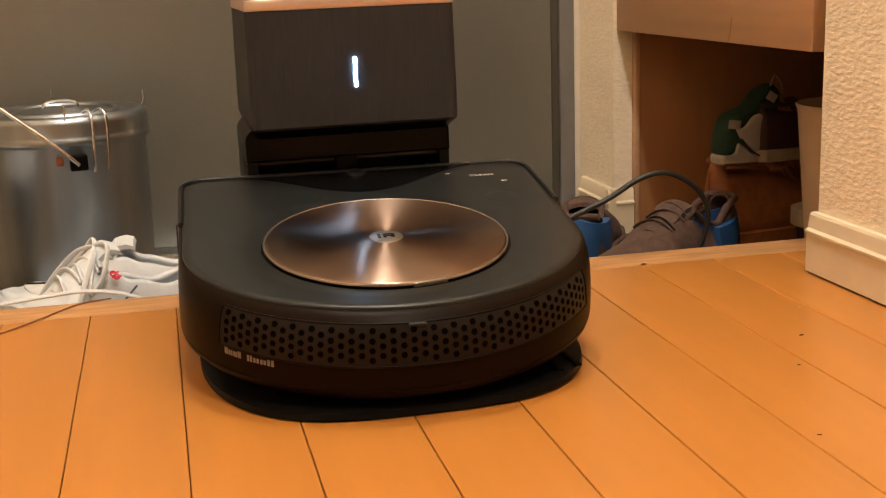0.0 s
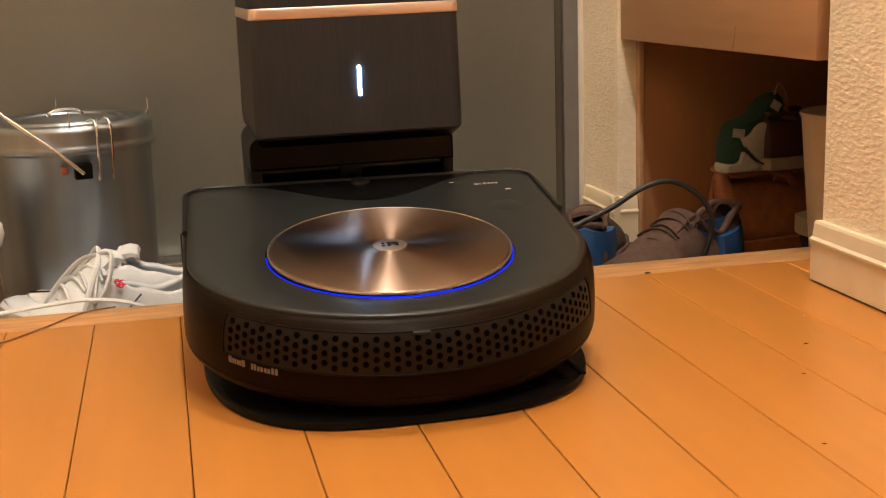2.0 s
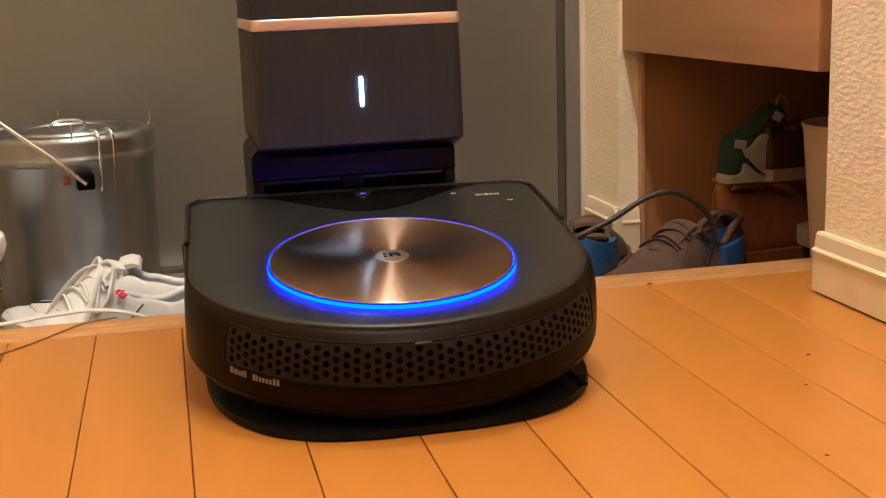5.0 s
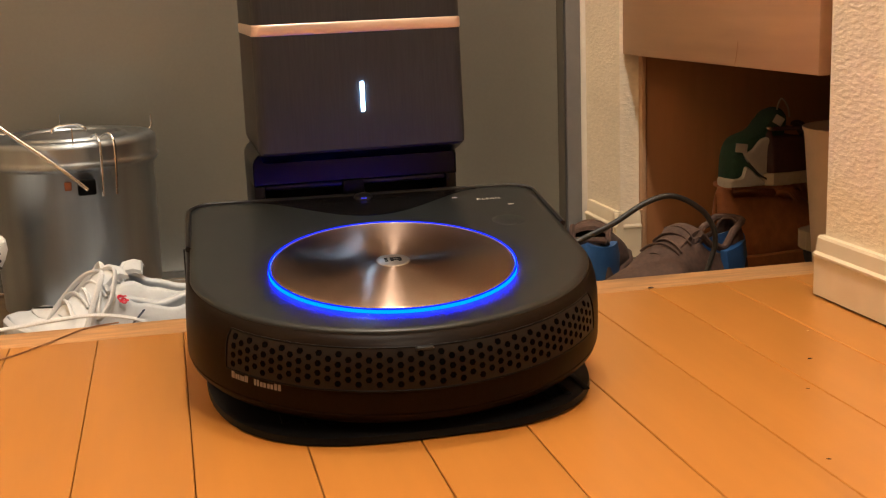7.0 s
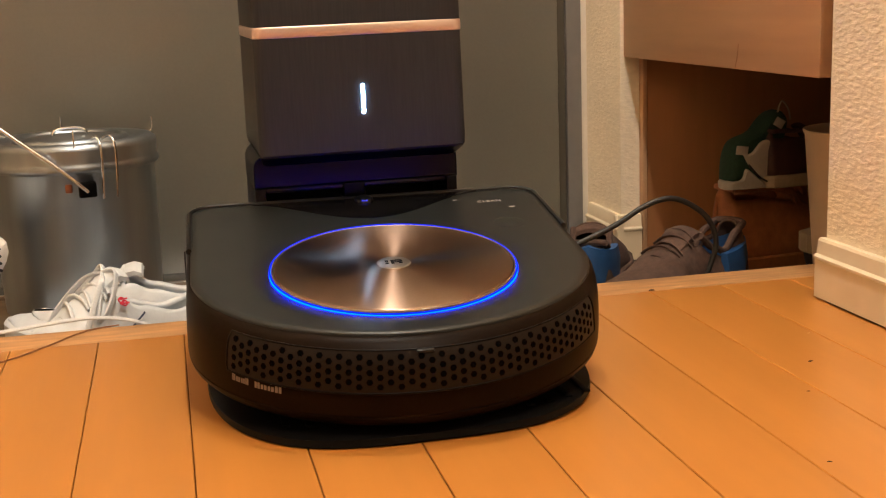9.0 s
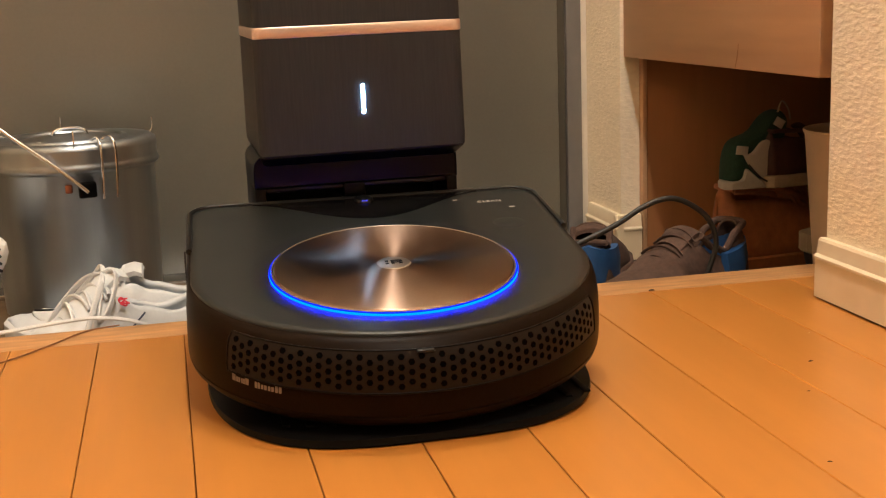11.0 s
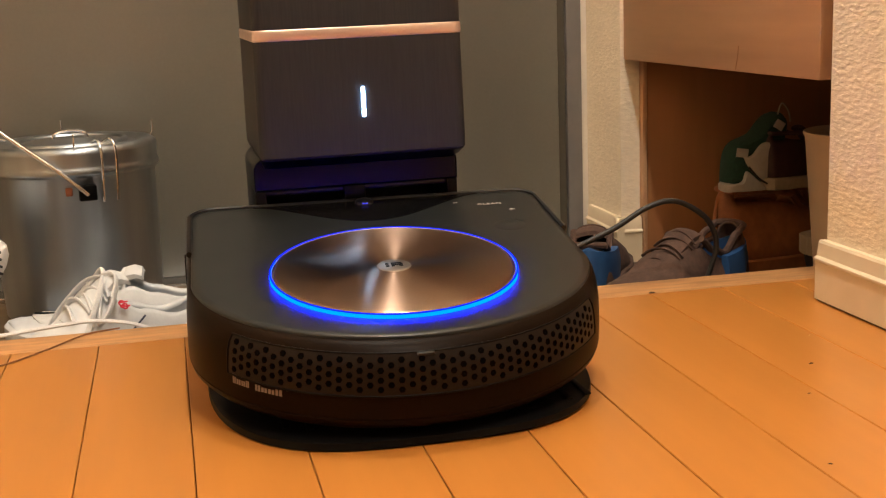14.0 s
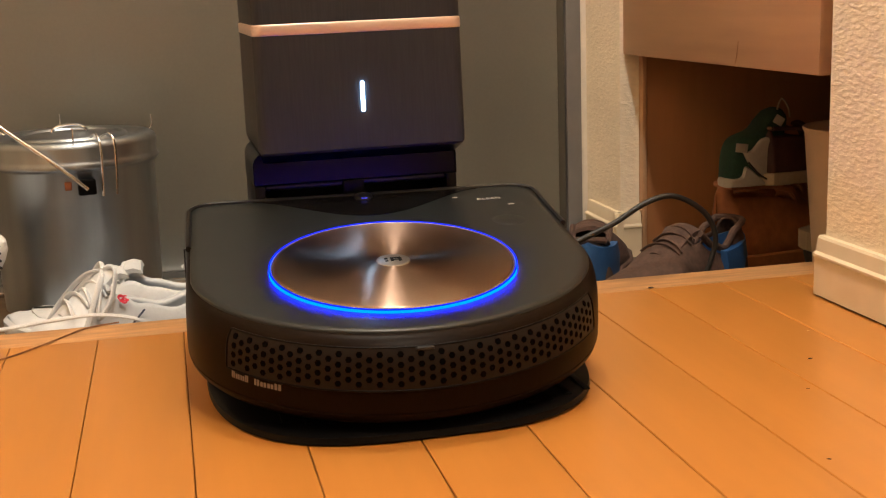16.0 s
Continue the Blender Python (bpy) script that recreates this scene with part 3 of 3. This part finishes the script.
def build_pail():
    r = 0.0985
    pail = thing("steel_pail", pose(-0.117, 1.535, G), "satin stainless steel lidded pail with wire clips and a bail handle", "pail")
    part("bowl", lathe([(0.001, 0.002), (r - 0.016, 0.0), (r - 0.012, 0.002), (r - 0.011, 0.012), (r - 0.005, 0.016), (r - 0.003, 0.06), (r - 0.002, 0.185), (r + 0.001, 0.19)], 96),
         "steel", pail, angle=50)
    lid = part("lid", lathe([(r + 0.001, 0.188), (r + 0.0035, 0.190), (r + 0.0042, 0.1935), (r + 0.0025, 0.197), (r + 0.0015, 0.200), (r + 0.0025, 0.213), (r + 0.0015, 0.218),
                             (r - 0.004, 0.222), (r - 0.012, 0.2215), (r - 0.020, 0.2175), (r - 0.030, 0.2190), (r - 0.032, 0.2225), (r - 0.037, 0.2235), (r - 0.040, 0.2205), (r - 0.05, 0.2222), (0.02, 0.2245), (0.001, 0.225)], 96),
               "steel", pail, "domed steel lid with a rolled rim", angle=50)
    part("lid_handle", tube([(-0.020, 0.0, 0.223), (-0.018, 0.0, 0.229), (-0.008, 0.0, 0.2325), (0.008, 0.0, 0.2325), (0.018, 0.0, 0.229), (0.020, 0.0, 0.223)], 0.0020, 8, 6),
         "wire", lid, "thin wire lid handle")
    # clip wires over the rim
    for ang in (-68, -58.5, 172):
        a = radians(ang)
        c, s = math.cos(a), math.sin(a)
        path = [(c * q, s * q, z) for q, z in ((r - 0.022, 0.224), (r - 0.006, 0.2285), (r + 0.004, 0.2235), (r + 0.0075, 0.212), (r + 0.0065, 0.185), (r + 0.003, 0.158))]
        part("wire_clip", tube(path, 0.0015, 8, 6), "wire", pail, "bent steel wire clip")
    for ang in (-84, 20, 100, 200):
        a = radians(ang)
        c, s = math.cos(a), math.sin(a)
        part("rim_pin", tube([(c * (r - 0.002), s * (r - 0.002), 0.217), (c * (r + 0.004), s * (r + 0.004), 0.224), (c * (r + 0.004), s * (r + 0.004), 0.238)], 0.0009, 6, 4), "wire", pail)
    hinge = radians(-78)
    hx, hy = math.cos(hinge), math.sin(hinge)
    latch = part("hinge_bracket", moved(box((-0.010, -0.005, -0.009), (0.010, 0.005, 0.009), 0.002), pose(hx * (r + 0.003), hy * (r + 0.003), 0.170, 0, 0, 12)), "black", pail, "dark hinge bracket")
    part("hinge_plate", moved(box((-0.004, -0.003, -0.005), (0.004, 0.003, 0.005), 0.0015), pose(hx * r - 0.02, hy * r - 0.001, 0.172, 0, 0, 0)), "copper", latch, "copper-brown rivet plate")
    part("rivet", moved(lathe([(0.0001, 0.003), (0.002, 0.0025), (0.003, 0.0)], 16), pose(hx * r - 0.055, hy * r + 0.019, 0.166, 90, 0, -32)), "black", pail)
    part("rivet", moved(lathe([(0.0001, 0.003), (0.002, 0.0025), (0.003, 0.0)], 16), pose(hx * r - 0.046, hy * r + 0.013, 0.145, 90, 0, -26)), "black", pail)
    bail = [(hx * (r + 0.008), hy * (r + 0.010), 0.168), (hx * r - 0.03, hy * r - 0.012, 0.198), (-0.075, -0.100, 0.252), (-0.125, -0.06, 0.300), (-0.15, 0.0, 0.318),
            (-0.158, 0.03, 0.270), (-0.135, 0.07, 0.205), (-0.075, 0.108, 0.172), (hx * r - 0.03, -hy * r + 0.014, 0.166), (hx * (r + 0.008), -hy * (r + 0.010), 0.168)]
    part("bail_handle", tube(bail, 0.0024, 10, 8), "wire", pail, "bent steel wire bail handle")


build_pail()

# ---- shoes ----


def lerp(table, s):
    for (a, x), (b, y) in zip(table, table[1:]):
        if a <= s <= b:
            t = (s - a) / (b - a)
            t = t * t * (3 - 2 * t)
            return x + (y - x) * t
    return table[-1][1]


WIDTH = [(0, 0.004), (0.02, 0.020), (0.06, 0.029), (0.2, 0.034), (0.42, 0.036), (0.68, 0.048), (0.84, 0.046), (0.95, 0.030), (0.99, 0.014), (1, 0.004)]


def sole_bm(length, z0, z1, grow=0.004, heel=0.0, toe_spring=0.010):
    rings = []
    for z, g in ((z0, grow - 0.003), (z0 + 0.002, grow), (z1 - 0.002, grow), (z1, grow - 0.002)):
        pts = []
        n = 40
        for side in (1, -1):
            for i in range(n):
                k = i / n if side > 0 else 1 - i / n
                s = 0.5 - 0.5 * math.cos(math.pi * k)
                lift = toe_spring * max(0, (s - 0.75) / 0.25) ** 2
                pts.append((side * (lerp(WIDTH, s) + g), s * (length + 2 * g) - g, z + lift))
        rings.append(pts)
    return loft(rings)


def upper_bm(length, base, heights, open_from=0.06, open_to=0.47, gap=0.42, tuck=0.78):
    """Leather upper: arched sections from heel to toe, open at the collar."""
    bm = bmesh.new()
    ns, na = 44, 25
    grid = []
    for i in range(ns + 1):
        s = i / ns
        w, h = lerp(WIDTH, s), lerp(heights, s)
        lift = 0.010 * max(0, (s - 0.75) / 0.25) ** 2
        row = []
        for j in range(na + 1):
            a = math.pi * j / na
            c, q = math.cos(a), math.sin(a)
            x = w * math.copysign(abs(c) ** tuck, c) * (1 - 0.18 * q)
            z = base + lift + h * q ** 0.80
            row.append(bm.verts.new((x, s * length, z)))
        grid.append(row)
    for i in range(ns):
        s = (i + 0.5) / ns
        for j in range(na):
            mid = abs((j + 0.5) / na - 0.5) * 2
            if open_from < s < open_to and mid < gap:
                continue
            bm.faces.new((grid[i][j], grid[i][j + 1], grid[i + 1][j + 1], grid[i + 1][j]))
    bmesh.ops.remove_doubles(bm, verts=bm.verts[:], dist=0.0004)
    return bm


def thick(ob, t):
    mod = ob.modifiers.new("solid", "SOLIDIFY")
    mod.thickness, mod.offset = t, -1
    return ob


HEIGHTS = [(0, 0.055), (0.05, 0.066), (0.25, 0.056), (0.40, 0.078), (0.47, 0.082), (0.6, 0.064), (0.74, 0.044), (0.88, 0.036), (0.97, 0.026), (1, 0.010)]


def shoe(name, m, label, upper, sole, lining, tongue, lace, heel_mat=None, heel_label="bright blue rubber heel cup", loops=True, lace_r=0.0027, tip=0.014, length=0.27, heights=HEIGHTS, laces=True, group="", badge=None, stripe=None, lace_rows=6, pad=0.0032, collar_r=0.0042):
    ob = thing(name, m, label, "shoe", group)
    part("sole", sole_bm(length, 0.0, 0.026), sole, ob)
    thick(part("upper", upper_bm(length, 0.022, heights), upper, ob, angle=70), pad)
    # padded collar
    ring = []
    for i in range(15):
        s = 0.06 + 0.38 * i / 14
        ring.append((lerp(WIDTH, s) * 0.52 + 0.004, s * length, 0.022 + lerp(heights, s) * 0.955))
    path = ring + [(0.0, 0.47 * length, 0.022 + lerp(heights, 0.47) * 1.0)] + [(-x, y, z) for x, y, z in reversed(ring)]
    heel_back = [(-0.008, 0.044 * length, 0.022 + lerp(heights, 0.05) * 0.97), (0.008, 0.044 * length, 0.022 + lerp(heights, 0.05) * 0.97)]
    if collar_r:
        part("collar", tube(path[:15], collar_r, 8, 2), upper, ob)
        part("collar", tube(path[16:] + heel_back + [path[0]], collar_r, 8, 2), upper, ob)
    part("insole", sole_bm(length * 0.92, 0.026, 0.034, -0.006), lining, ob, "dark inside" if lining == "lining" else "")
    # tongue
    rows = []
    for i in range(9):
        t = i / 8
        y = (0.66 - 0.26 * t) * length
        z = 0.022 + lerp(heights, 0.66 - 0.26 * t) + 0.0015 + tip * t ** 2.2
        wv = 0.015 + 0.007 * t
        rows.append([(wv * u, y, z - 0.006 * u * u) for u in (-1, -0.6, -0.2, 0.2, 0.6, 1)] + [(wv * u, y - 0.002, z - 0.005 - 0.006 * u * u) for u in (1, 0.6, 0.2, -0.2, -0.6, -1)])
    part("tongue", loft(rows), tongue, ob)
    if laces:
        for i in range(lace_rows):
            s = 0.475 + 0.19 * i / lace_rows
            z = 0.022 + lerp(heights, s)
            d = 1 if i % 2 else -1
            part("lace", tube([(0.024, (s + 0.014 * d) * length, z * 0.92), (0.013, (s + 0.008 * d) * length, z + 0.0015), (0.0, s * length, z + 0.0045), (-0.013, (s - 0.008 * d) * length, z + 0.0015),
                               (-0.024, (s - 0.014 * d) * length, z * 0.92)], lace_r, 8, 5, 0.6), lace, ob)
        zt = 0.022 + lerp(heights, 0.47)
        for sd in ((1, -1) if loops else ()):
            part("lace_loop", tube([(0, 0.47 * length, zt + 0.010), (sd * 0.020, 0.45 * length, zt + 0.012), (sd * 0.036, 0.50 * length, zt - 0.014), (sd * 0.040, 0.56 * length, zt - 0.030),
                                    (sd * 0.034, 0.55 * length, zt - 0.018), (sd * 0.012, 0.49 * length, zt + 0.007)], 0.0033, 8, 6, 0.55), lace, ob)
            part("lace_end", tube([(0, 0.47 * length, zt + 0.009), (sd * 0.022, 0.52 * length, zt + 0.002), (sd * 0.042, 0.60 * length, zt - 0.026), (sd * 0.050, 0.66 * length, zt - 0.052)],
                                  0.0032, 8, 6, 0.55), lace, ob)
    if heel_mat:
        rows = []
        for i in range(17):
            a = math.pi * (i / 16)
            c, q = math.cos(a), math.sin(a)
            rows.append([(c * 0.0355, 0.072 - q * 0.079, 0.024), (c * 0.0365, 0.072 - q * 0.081, 0.050), (c * 0.0335, 0.072 - q * 0.077, 0.078 - 0.012 * abs(c)),
                         (c * 0.025, 0.072 - q * 0.062, 0.078 - 0.012 * abs(c)), (c * 0.027, 0.072 - q * 0.066, 0.024)])
        part("heel_counter", loft(rows), heel_mat, ob, heel_label)
    if badge:
        for sd in (-1,):
            part("side_emblem", moved(join(lathe([(0.0030, 0.0), (0.0044, 0.001), (0.0058, 0.0)], 16), moved(lathe([(0.0030, 0.0), (0.0044, 0.001), (0.0058, 0.0)], 16), pose(0.006, 0.004, 0)),
                                           box((-0.002, -0.008, 0), (0.001, 0.008, 0.0012)), box((0.006, -0.006, 0), (0.0085, 0.010, 0.0012))),
                                      pose(sd * 0.0315, 0.44 * length, 0.079, 0, sd * 58, 0) @ Matrix.Scale(0.62, 4)), badge, ob, "small red embroidered emblem", smooth=False)
    if stripe:
        part("side_stripe", tube([(-0.0385, 0.52 * length, 0.034), (-0.0360, 0.44 * length, 0.050), (-0.0325, 0.36 * length, 0.066)], 0.0010, 6, 5), stripe, ob)
    return ob


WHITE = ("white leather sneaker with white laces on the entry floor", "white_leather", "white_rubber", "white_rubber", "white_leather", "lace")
NEAR_WHITE = [(0, 0.042), (0.05, 0.056), (0.20, 0.046), (0.36, 0.060), (0.45, 0.076), (0.58, 0.061), (0.70, 0.040), (0.84, 0.019), (0.96, 0.012), (1, 0.006)]
FAR_WHITE = [(0, 0.034), (0.05, 0.048), (0.22, 0.040), (0.36, 0.050), (0.45, 0.061), (0.58, 0.047), (0.70, 0.030), (0.84, 0.016), (0.96, 0.010), (1, 0.006)]
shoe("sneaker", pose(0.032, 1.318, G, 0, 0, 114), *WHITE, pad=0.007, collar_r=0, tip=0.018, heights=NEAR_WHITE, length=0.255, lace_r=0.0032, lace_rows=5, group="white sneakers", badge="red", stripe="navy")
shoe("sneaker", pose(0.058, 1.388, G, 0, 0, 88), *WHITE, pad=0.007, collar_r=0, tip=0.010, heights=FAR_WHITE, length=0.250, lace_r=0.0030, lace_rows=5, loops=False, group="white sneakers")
BROWN_HEIGHTS = [(0, 0.060), (0.05, 0.074), (0.13, 0.066), (0.24, 0.047), (0.33, 0.055), (0.45, 0.074), (0.6, 0.060), (0.74, 0.044), (0.88, 0.036), (0.97, 0.026), (1, 0.010)]
BROWN = ("brown suede sneaker with a blue rubber heel on the entry floor", "suede", "suede", "lining", "suede", "suede")
shoe("sneaker", pose(0.666, 1.350, G, 0, 0, 122), *BROWN, length=0.255, heights=BROWN_HEIGHTS, lace_r=0.0018, lace_rows=4, tip=0.008, heel_mat="blue", group="brown sneakers", loops=False)
shoe("sneaker", pose(0.470, 1.335, G, 0, 0, -22), *BROWN, length=0.235, heights=[(a, 0.80 * b) for a, b in BROWN_HEIGHTS], lace_r=0.0018, lace_rows=4, tip=0.004, heel_mat="blue", group="brown sneakers", loops=False)

TALL = [(0, 0.084), (0.05, 0.097), (0.3, 0.095), (0.42, 0.088), (0.55, 0.066), (0.74, 0.050), (0.88, 0.042), (0.97, 0.030), (1, 0.010)]
BOOT = ("tan leather ankle boot stored under the shoe cabinet", "tan", "tan", "lining", "tan", "tan")
shoe("boot", pose(0.685, 1.445, G, 0, 0, -80), *BOOT, heights=TALL, length=0.23, laces=False, group="tan boots")
shoe("boot", pose(0.735, 1.520, G, 0, 0, -88), *BOOT, heights=TALL, length=0.22, laces=False, group="tan boots")
FLAT = [(0, 0.030), (0.05, 0.036), (0.3, 0.034), (0.47, 0.040), (0.6, 0.040), (0.88, 0.030), (0.97, 0.022), (1, 0.008)]
DARK = ("dark slip-on shoe with a beige rubber sole", "lining", "beige", "lining", "lining", "lining")
shoe("slip_on_shoe", pose(0.772, 1.350, G + 0.0660, 180, 0, 108), *DARK, heights=FLAT, length=0.20, laces=False, group="dark slip-on shoes")
shoe("low_shoe", pose(0.726, 1.405, 0.0400, 0, 0, -78) @ Matrix.Scale(0.62, 4), "dark maroon leather shoe with a beige sole lying on the boots", "maroon", "beige", "lining", "maroon", "maroon",
     heights=TALL, length=0.24, laces=False)


def build_canvas_shoe():
    # tipped up on its toe: green canvas upper, white side panel and toe cap
    ob = thing("canvas_shoe", pose(0.700, 1.400, 0.0395), "dark green canvas shoe with white panels tipped up on the boots", "shoe")

    def pad(outline, y, depth, r):
        cx, cz = sum(p[0] for p in outline) / len(outline), sum(p[1] for p in outline) / len(outline)
        path = [p for p in smooth_path([(a, 0, b) for a, b in outline + outline[:1]], 6)][:-1]
        rings = []
        for k, dy in ((1 - 2 * r, 0.0), (1 - 0.6 * r, 0.12), (1.0, 0.35), (1.0, 0.65), (1 - 0.6 * r, 0.88), (1 - 2 * r, 1.0)):
            rings.append([(cx + (p.x - cx) * k, y + depth * dy, cz + (p.z - cz) * k) for p in path])
        return loft(rings)
    part("upper", pad([(-0.018, 0.004), (-0.016, 0.036), (-0.006, 0.058), (0.022, 0.070), (0.040, 0.090), (0.054, 0.096), (0.064, 0.084), (0.056, 0.045), (0.048, 0.004)], 0, 0.045, 0.12),
         "green", ob, "dark green canvas upper", angle=60)
    part("side_panel", pad([(-0.001, 0.044), (0.010, 0.046), (0.024, 0.060), (0.044, 0.061), (0.046, 0.050), (0.038, 0.010), (0.026, 0.012), (0.008, 0.028)], -0.004, 0.010, 0.10),
         "shaded_white", ob, "white side panel", angle=60)
    part("toe_cap", pad([(-0.022, 0.0), (-0.021, 0.010), (-0.004, 0.012), (0.003, 0.027), (0.020, 0.014), (0.030, 0.006), (0.030, 0.0)], -0.006, 0.040, 0.10), "shaded_white", ob, "white toe cap", angle=60)
    part("seam_cord", tube([(0.004, -0.006, 0.032), (0.018, -0.0085, 0.016), (0.036, -0.006, 0.006)], 0.0011, 6, 6), "lining", ob)
    for x, z, w, turn in ((0.046, 0.082, 0.0065, 32), (-0.004, 0.050, 0.0080, 8)):
        part("label_tag", moved(box((-w, -0.0008, -0.0055), (w, 0.0008, 0.0055), 0.0004), pose(x, -0.0035, z, 0, turn, 0)), "shaded_white", ob, "small pale square tag")
    part("pull_loop", tube([(0.050, 0.01, 0.093), (0.055, 0.008, 0.108), (0.064, 0.008, 0.098), (0.068, 0.01, 0.084)], 0.0012, 6, 6), "beige", ob)


build_canvas_shoe()

# ---- shoe cabinet over the niche ----
cab = thing("shoe_cabinet", pose(0, 0, 0), "pinkish wood-laminate shoe cabinet mounted above the floor", "cabinet")
part("cabinet_body", box((0.627, 1.0625, 0.2040), (0.984, 1.5735, 1.02), 0.001), "cabinet", cab)
for y0, y1 in ((1.062, 1.5735),):
    part("cabinet_door", box((0.6075, y0, 0.2025), (0.6265, y1, 1.02), 0.0015), "cabinet", cab, "flush wood-laminate cabinet door")
part("scratch", tube([(0.6074, 1.238, 0.205), (0.6072, 1.2335, 0.216), (0.6074, 1.231, 0.230)], 0.00035, 5, 4), "cabinet_in", cab, "thin dark scratch")
side = thing("niche_panel", pose(0, 0, 0), "brown wooden side panel of the niche below the cabinet", "panel", kind="structure")
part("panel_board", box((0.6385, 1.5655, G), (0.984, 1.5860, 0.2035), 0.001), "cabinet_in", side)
part("panel_edge", box((0.6312, 1.5640, G), (0.6380, 1.5860, 0.2035), 0.0008), "cabinet", side)
tagged(part("niche_back_panel", box((0.966, 1.014, G), (0.9835, 1.565, 0.2035)), "niche_back", smooth=False), "wooden back panel of the niche, shade put into its colour", "panel", kind="structure")

# ---- bin ----
pot = thing("waste_bin", pose(0.7515, 1.205, G), "beige plastic bin with a tapered round wall", "bin")
part("bin_wall", moved(lathe([(0.001, 0.002), (0.050, 0.0), (0.052, 0.003), (0.0545, 0.05), (0.060, 0.12), (0.0675, 0.214), (0.0690, 0.2165), (0.0700, 0.2195), (0.0690, 0.221), (0.0665, 0.219),
                        (0.0650, 0.212), (0.056, 0.09), (0.050, 0.008), (0.001, 0.006)], 64), Matrix.Diagonal((1, 1, 0.965, 1))), "pot", pot, angle=50)

# ---- small things ----
sack = thing("cloth_bag", pose(-0.268, 1.395, G), "white cloth bag with black printed strokes beside the pail", "bag")
rings = []
for k in range(15):
    t = k / 14
    rr = 0.030 + 0.052 * math.sin(math.pi * 0.5 * min(1, t / 0.76)) ** 3 - 0.055 * (max(0, t - 0.76) / 0.24) ** 1.6
    rings.append([(rr * math.cos(a) * (1 + 0.05 * math.sin(5 * a + 3 * t)), 0.75 * rr * math.sin(a) * (1 + 0.05 * math.sin(4 * a - 5 * t)), 0.158 * t + 0.004 * math.sin(3 * a) * t)
                  for a in [2 * math.pi * i / 40 for i in range(40)]])
part("bag_body", loft(rings), "cloth", sack)
for z0 in (0.126, 0.118, 0.110, 0.102):
    part("printed_stroke", tube([(0.0835 * math.cos(radians(a)), -0.0630 * math.sin(radians(a)), z0 + dz) for a, dz in ((62, 0.003), (48, 0.004), (34, 0.001), (20, -0.006))], 0.0016, 6, 4), "ink", sack)

loose = part("loose_lace", tube([(-0.23, 1.152, 0.0035), (-0.17, 1.149, 0.0035), (-0.125, 1.155, 0.006), (-0.085, 1.160, 0.007), (-0.05, 1.158, 0.002), (-0.02, 1.162, -0.012)], 0.0022, 8, 8, 0.7), "lace")
tagged(loose, "white shoelace end lying over the step edge", "shoelace")
# thin brown tube along a curved line on the floor and step edge
floor_line = part("brown_line", tube([(-0.24, 0.99, 0.0011), (-0.195, 1.025, 0.0011), (-0.15, 1.06, 0.0011), (-0.118, 1.098, 0.0012), (-0.09, 1.135, 0.0012), (-0.06, 1.147, 0.0012)], 0.0008, 6, 8), "floor_line")
tagged(floor_line, "thin brown curved line on the floor", "cord")


def speck(name, x, y, r, mat, label, cat, squash=0.5, turn=0):
    bm = bmesh.new()
    bmesh.ops.create_icosphere(bm, subdivisions=2, radius=r)
    for v in bm.verts:
        v.co = Vector((v.co.x * (1 + 0.3 * math.sin(3 * v.co.y / r)), v.co.y * squash, max(v.co.z, -0.2 * r) * 0.3))
    tagged(part(name, moved(bm, pose(x, y, 0.0003, 0, 0, turn)), mat), label, cat)


for x, y, r in ((0.478, 0.837, 0.0022), (0.440, 0.772, 0.0014), (0.384, 0.646, 0.0016), (0.452, 1.0985, 0.003)):
    speck("floor_crumb", x, y, r, "speck", "small dark crumb on the wooden floor", "crumb", 0.5, 40 * x * 10)
speck("floor_crumb", 0.517, 0.909, 0.0011, "crumb", "small pale crumb on the wooden floor", "crumb")

# ---- planks of the hallway floor ----
def build_planks():
    x0 = -0.0764
    bm = box((0.00035, -2.40, -0.009), (0.07465, 1.0953, 0.0), 0.0006, 1)
    me = bpy.data.meshes.new("plank")
    bm.to_mesh(me)
    bm.free()
    me.materials.append(M["floor"])
    for k in range(-10, 10):
        if x0 + 0.075 * k < -0.80 or x0 + 0.075 * (k + 1) > 0.70:
            continue
        ob = new("plank", me)
        ob.location = (x0 + 0.075 * k, 0, 0)
        ob.parent = floor


build_planks()


def motions():
    # the light ring swells up out of its slot, front first, and sinks back, again and again: movement standing in for
    # brightening and dimming
    rows = [(0.0, pose(0, 0, -0.0045)), (1.80, pose(0, 0, -0.0045))]
    t = 1.9
    while t < 16.05:
        def lift(lag):
            start = min(1.0, max(0.0, (t - 1.80 - 0.9 * lag) / 0.25))
            swell = 0.5 - 0.5 * math.cos(2 * math.pi * (t - 2.80 - lag) / 0.893)
            swell = 1 - (1 - swell) ** 2.2
            return -0.0045 + start * (0.0048 + 0.0022 * swell)
        front, back = lift(0.0), lift(0.22)
        tilt = math.degrees(math.atan2(back - front, 0.185))
        rows.append((round(min(t, 16.0), 3), pose(0, 0, (front + back) / 2, tilt)))
        t += 0.1
    walk(light_ring, rows)
    # the small diode comes up with the ring, which stands in for its switching on
    walk(glint, [(0.0, pose(0, 0, -0.004)), (2.1, pose(0, 0, -0.004)), (2.3, pose(0, 0, 0)), (16.0, pose(0, 0, 0))])


motions()
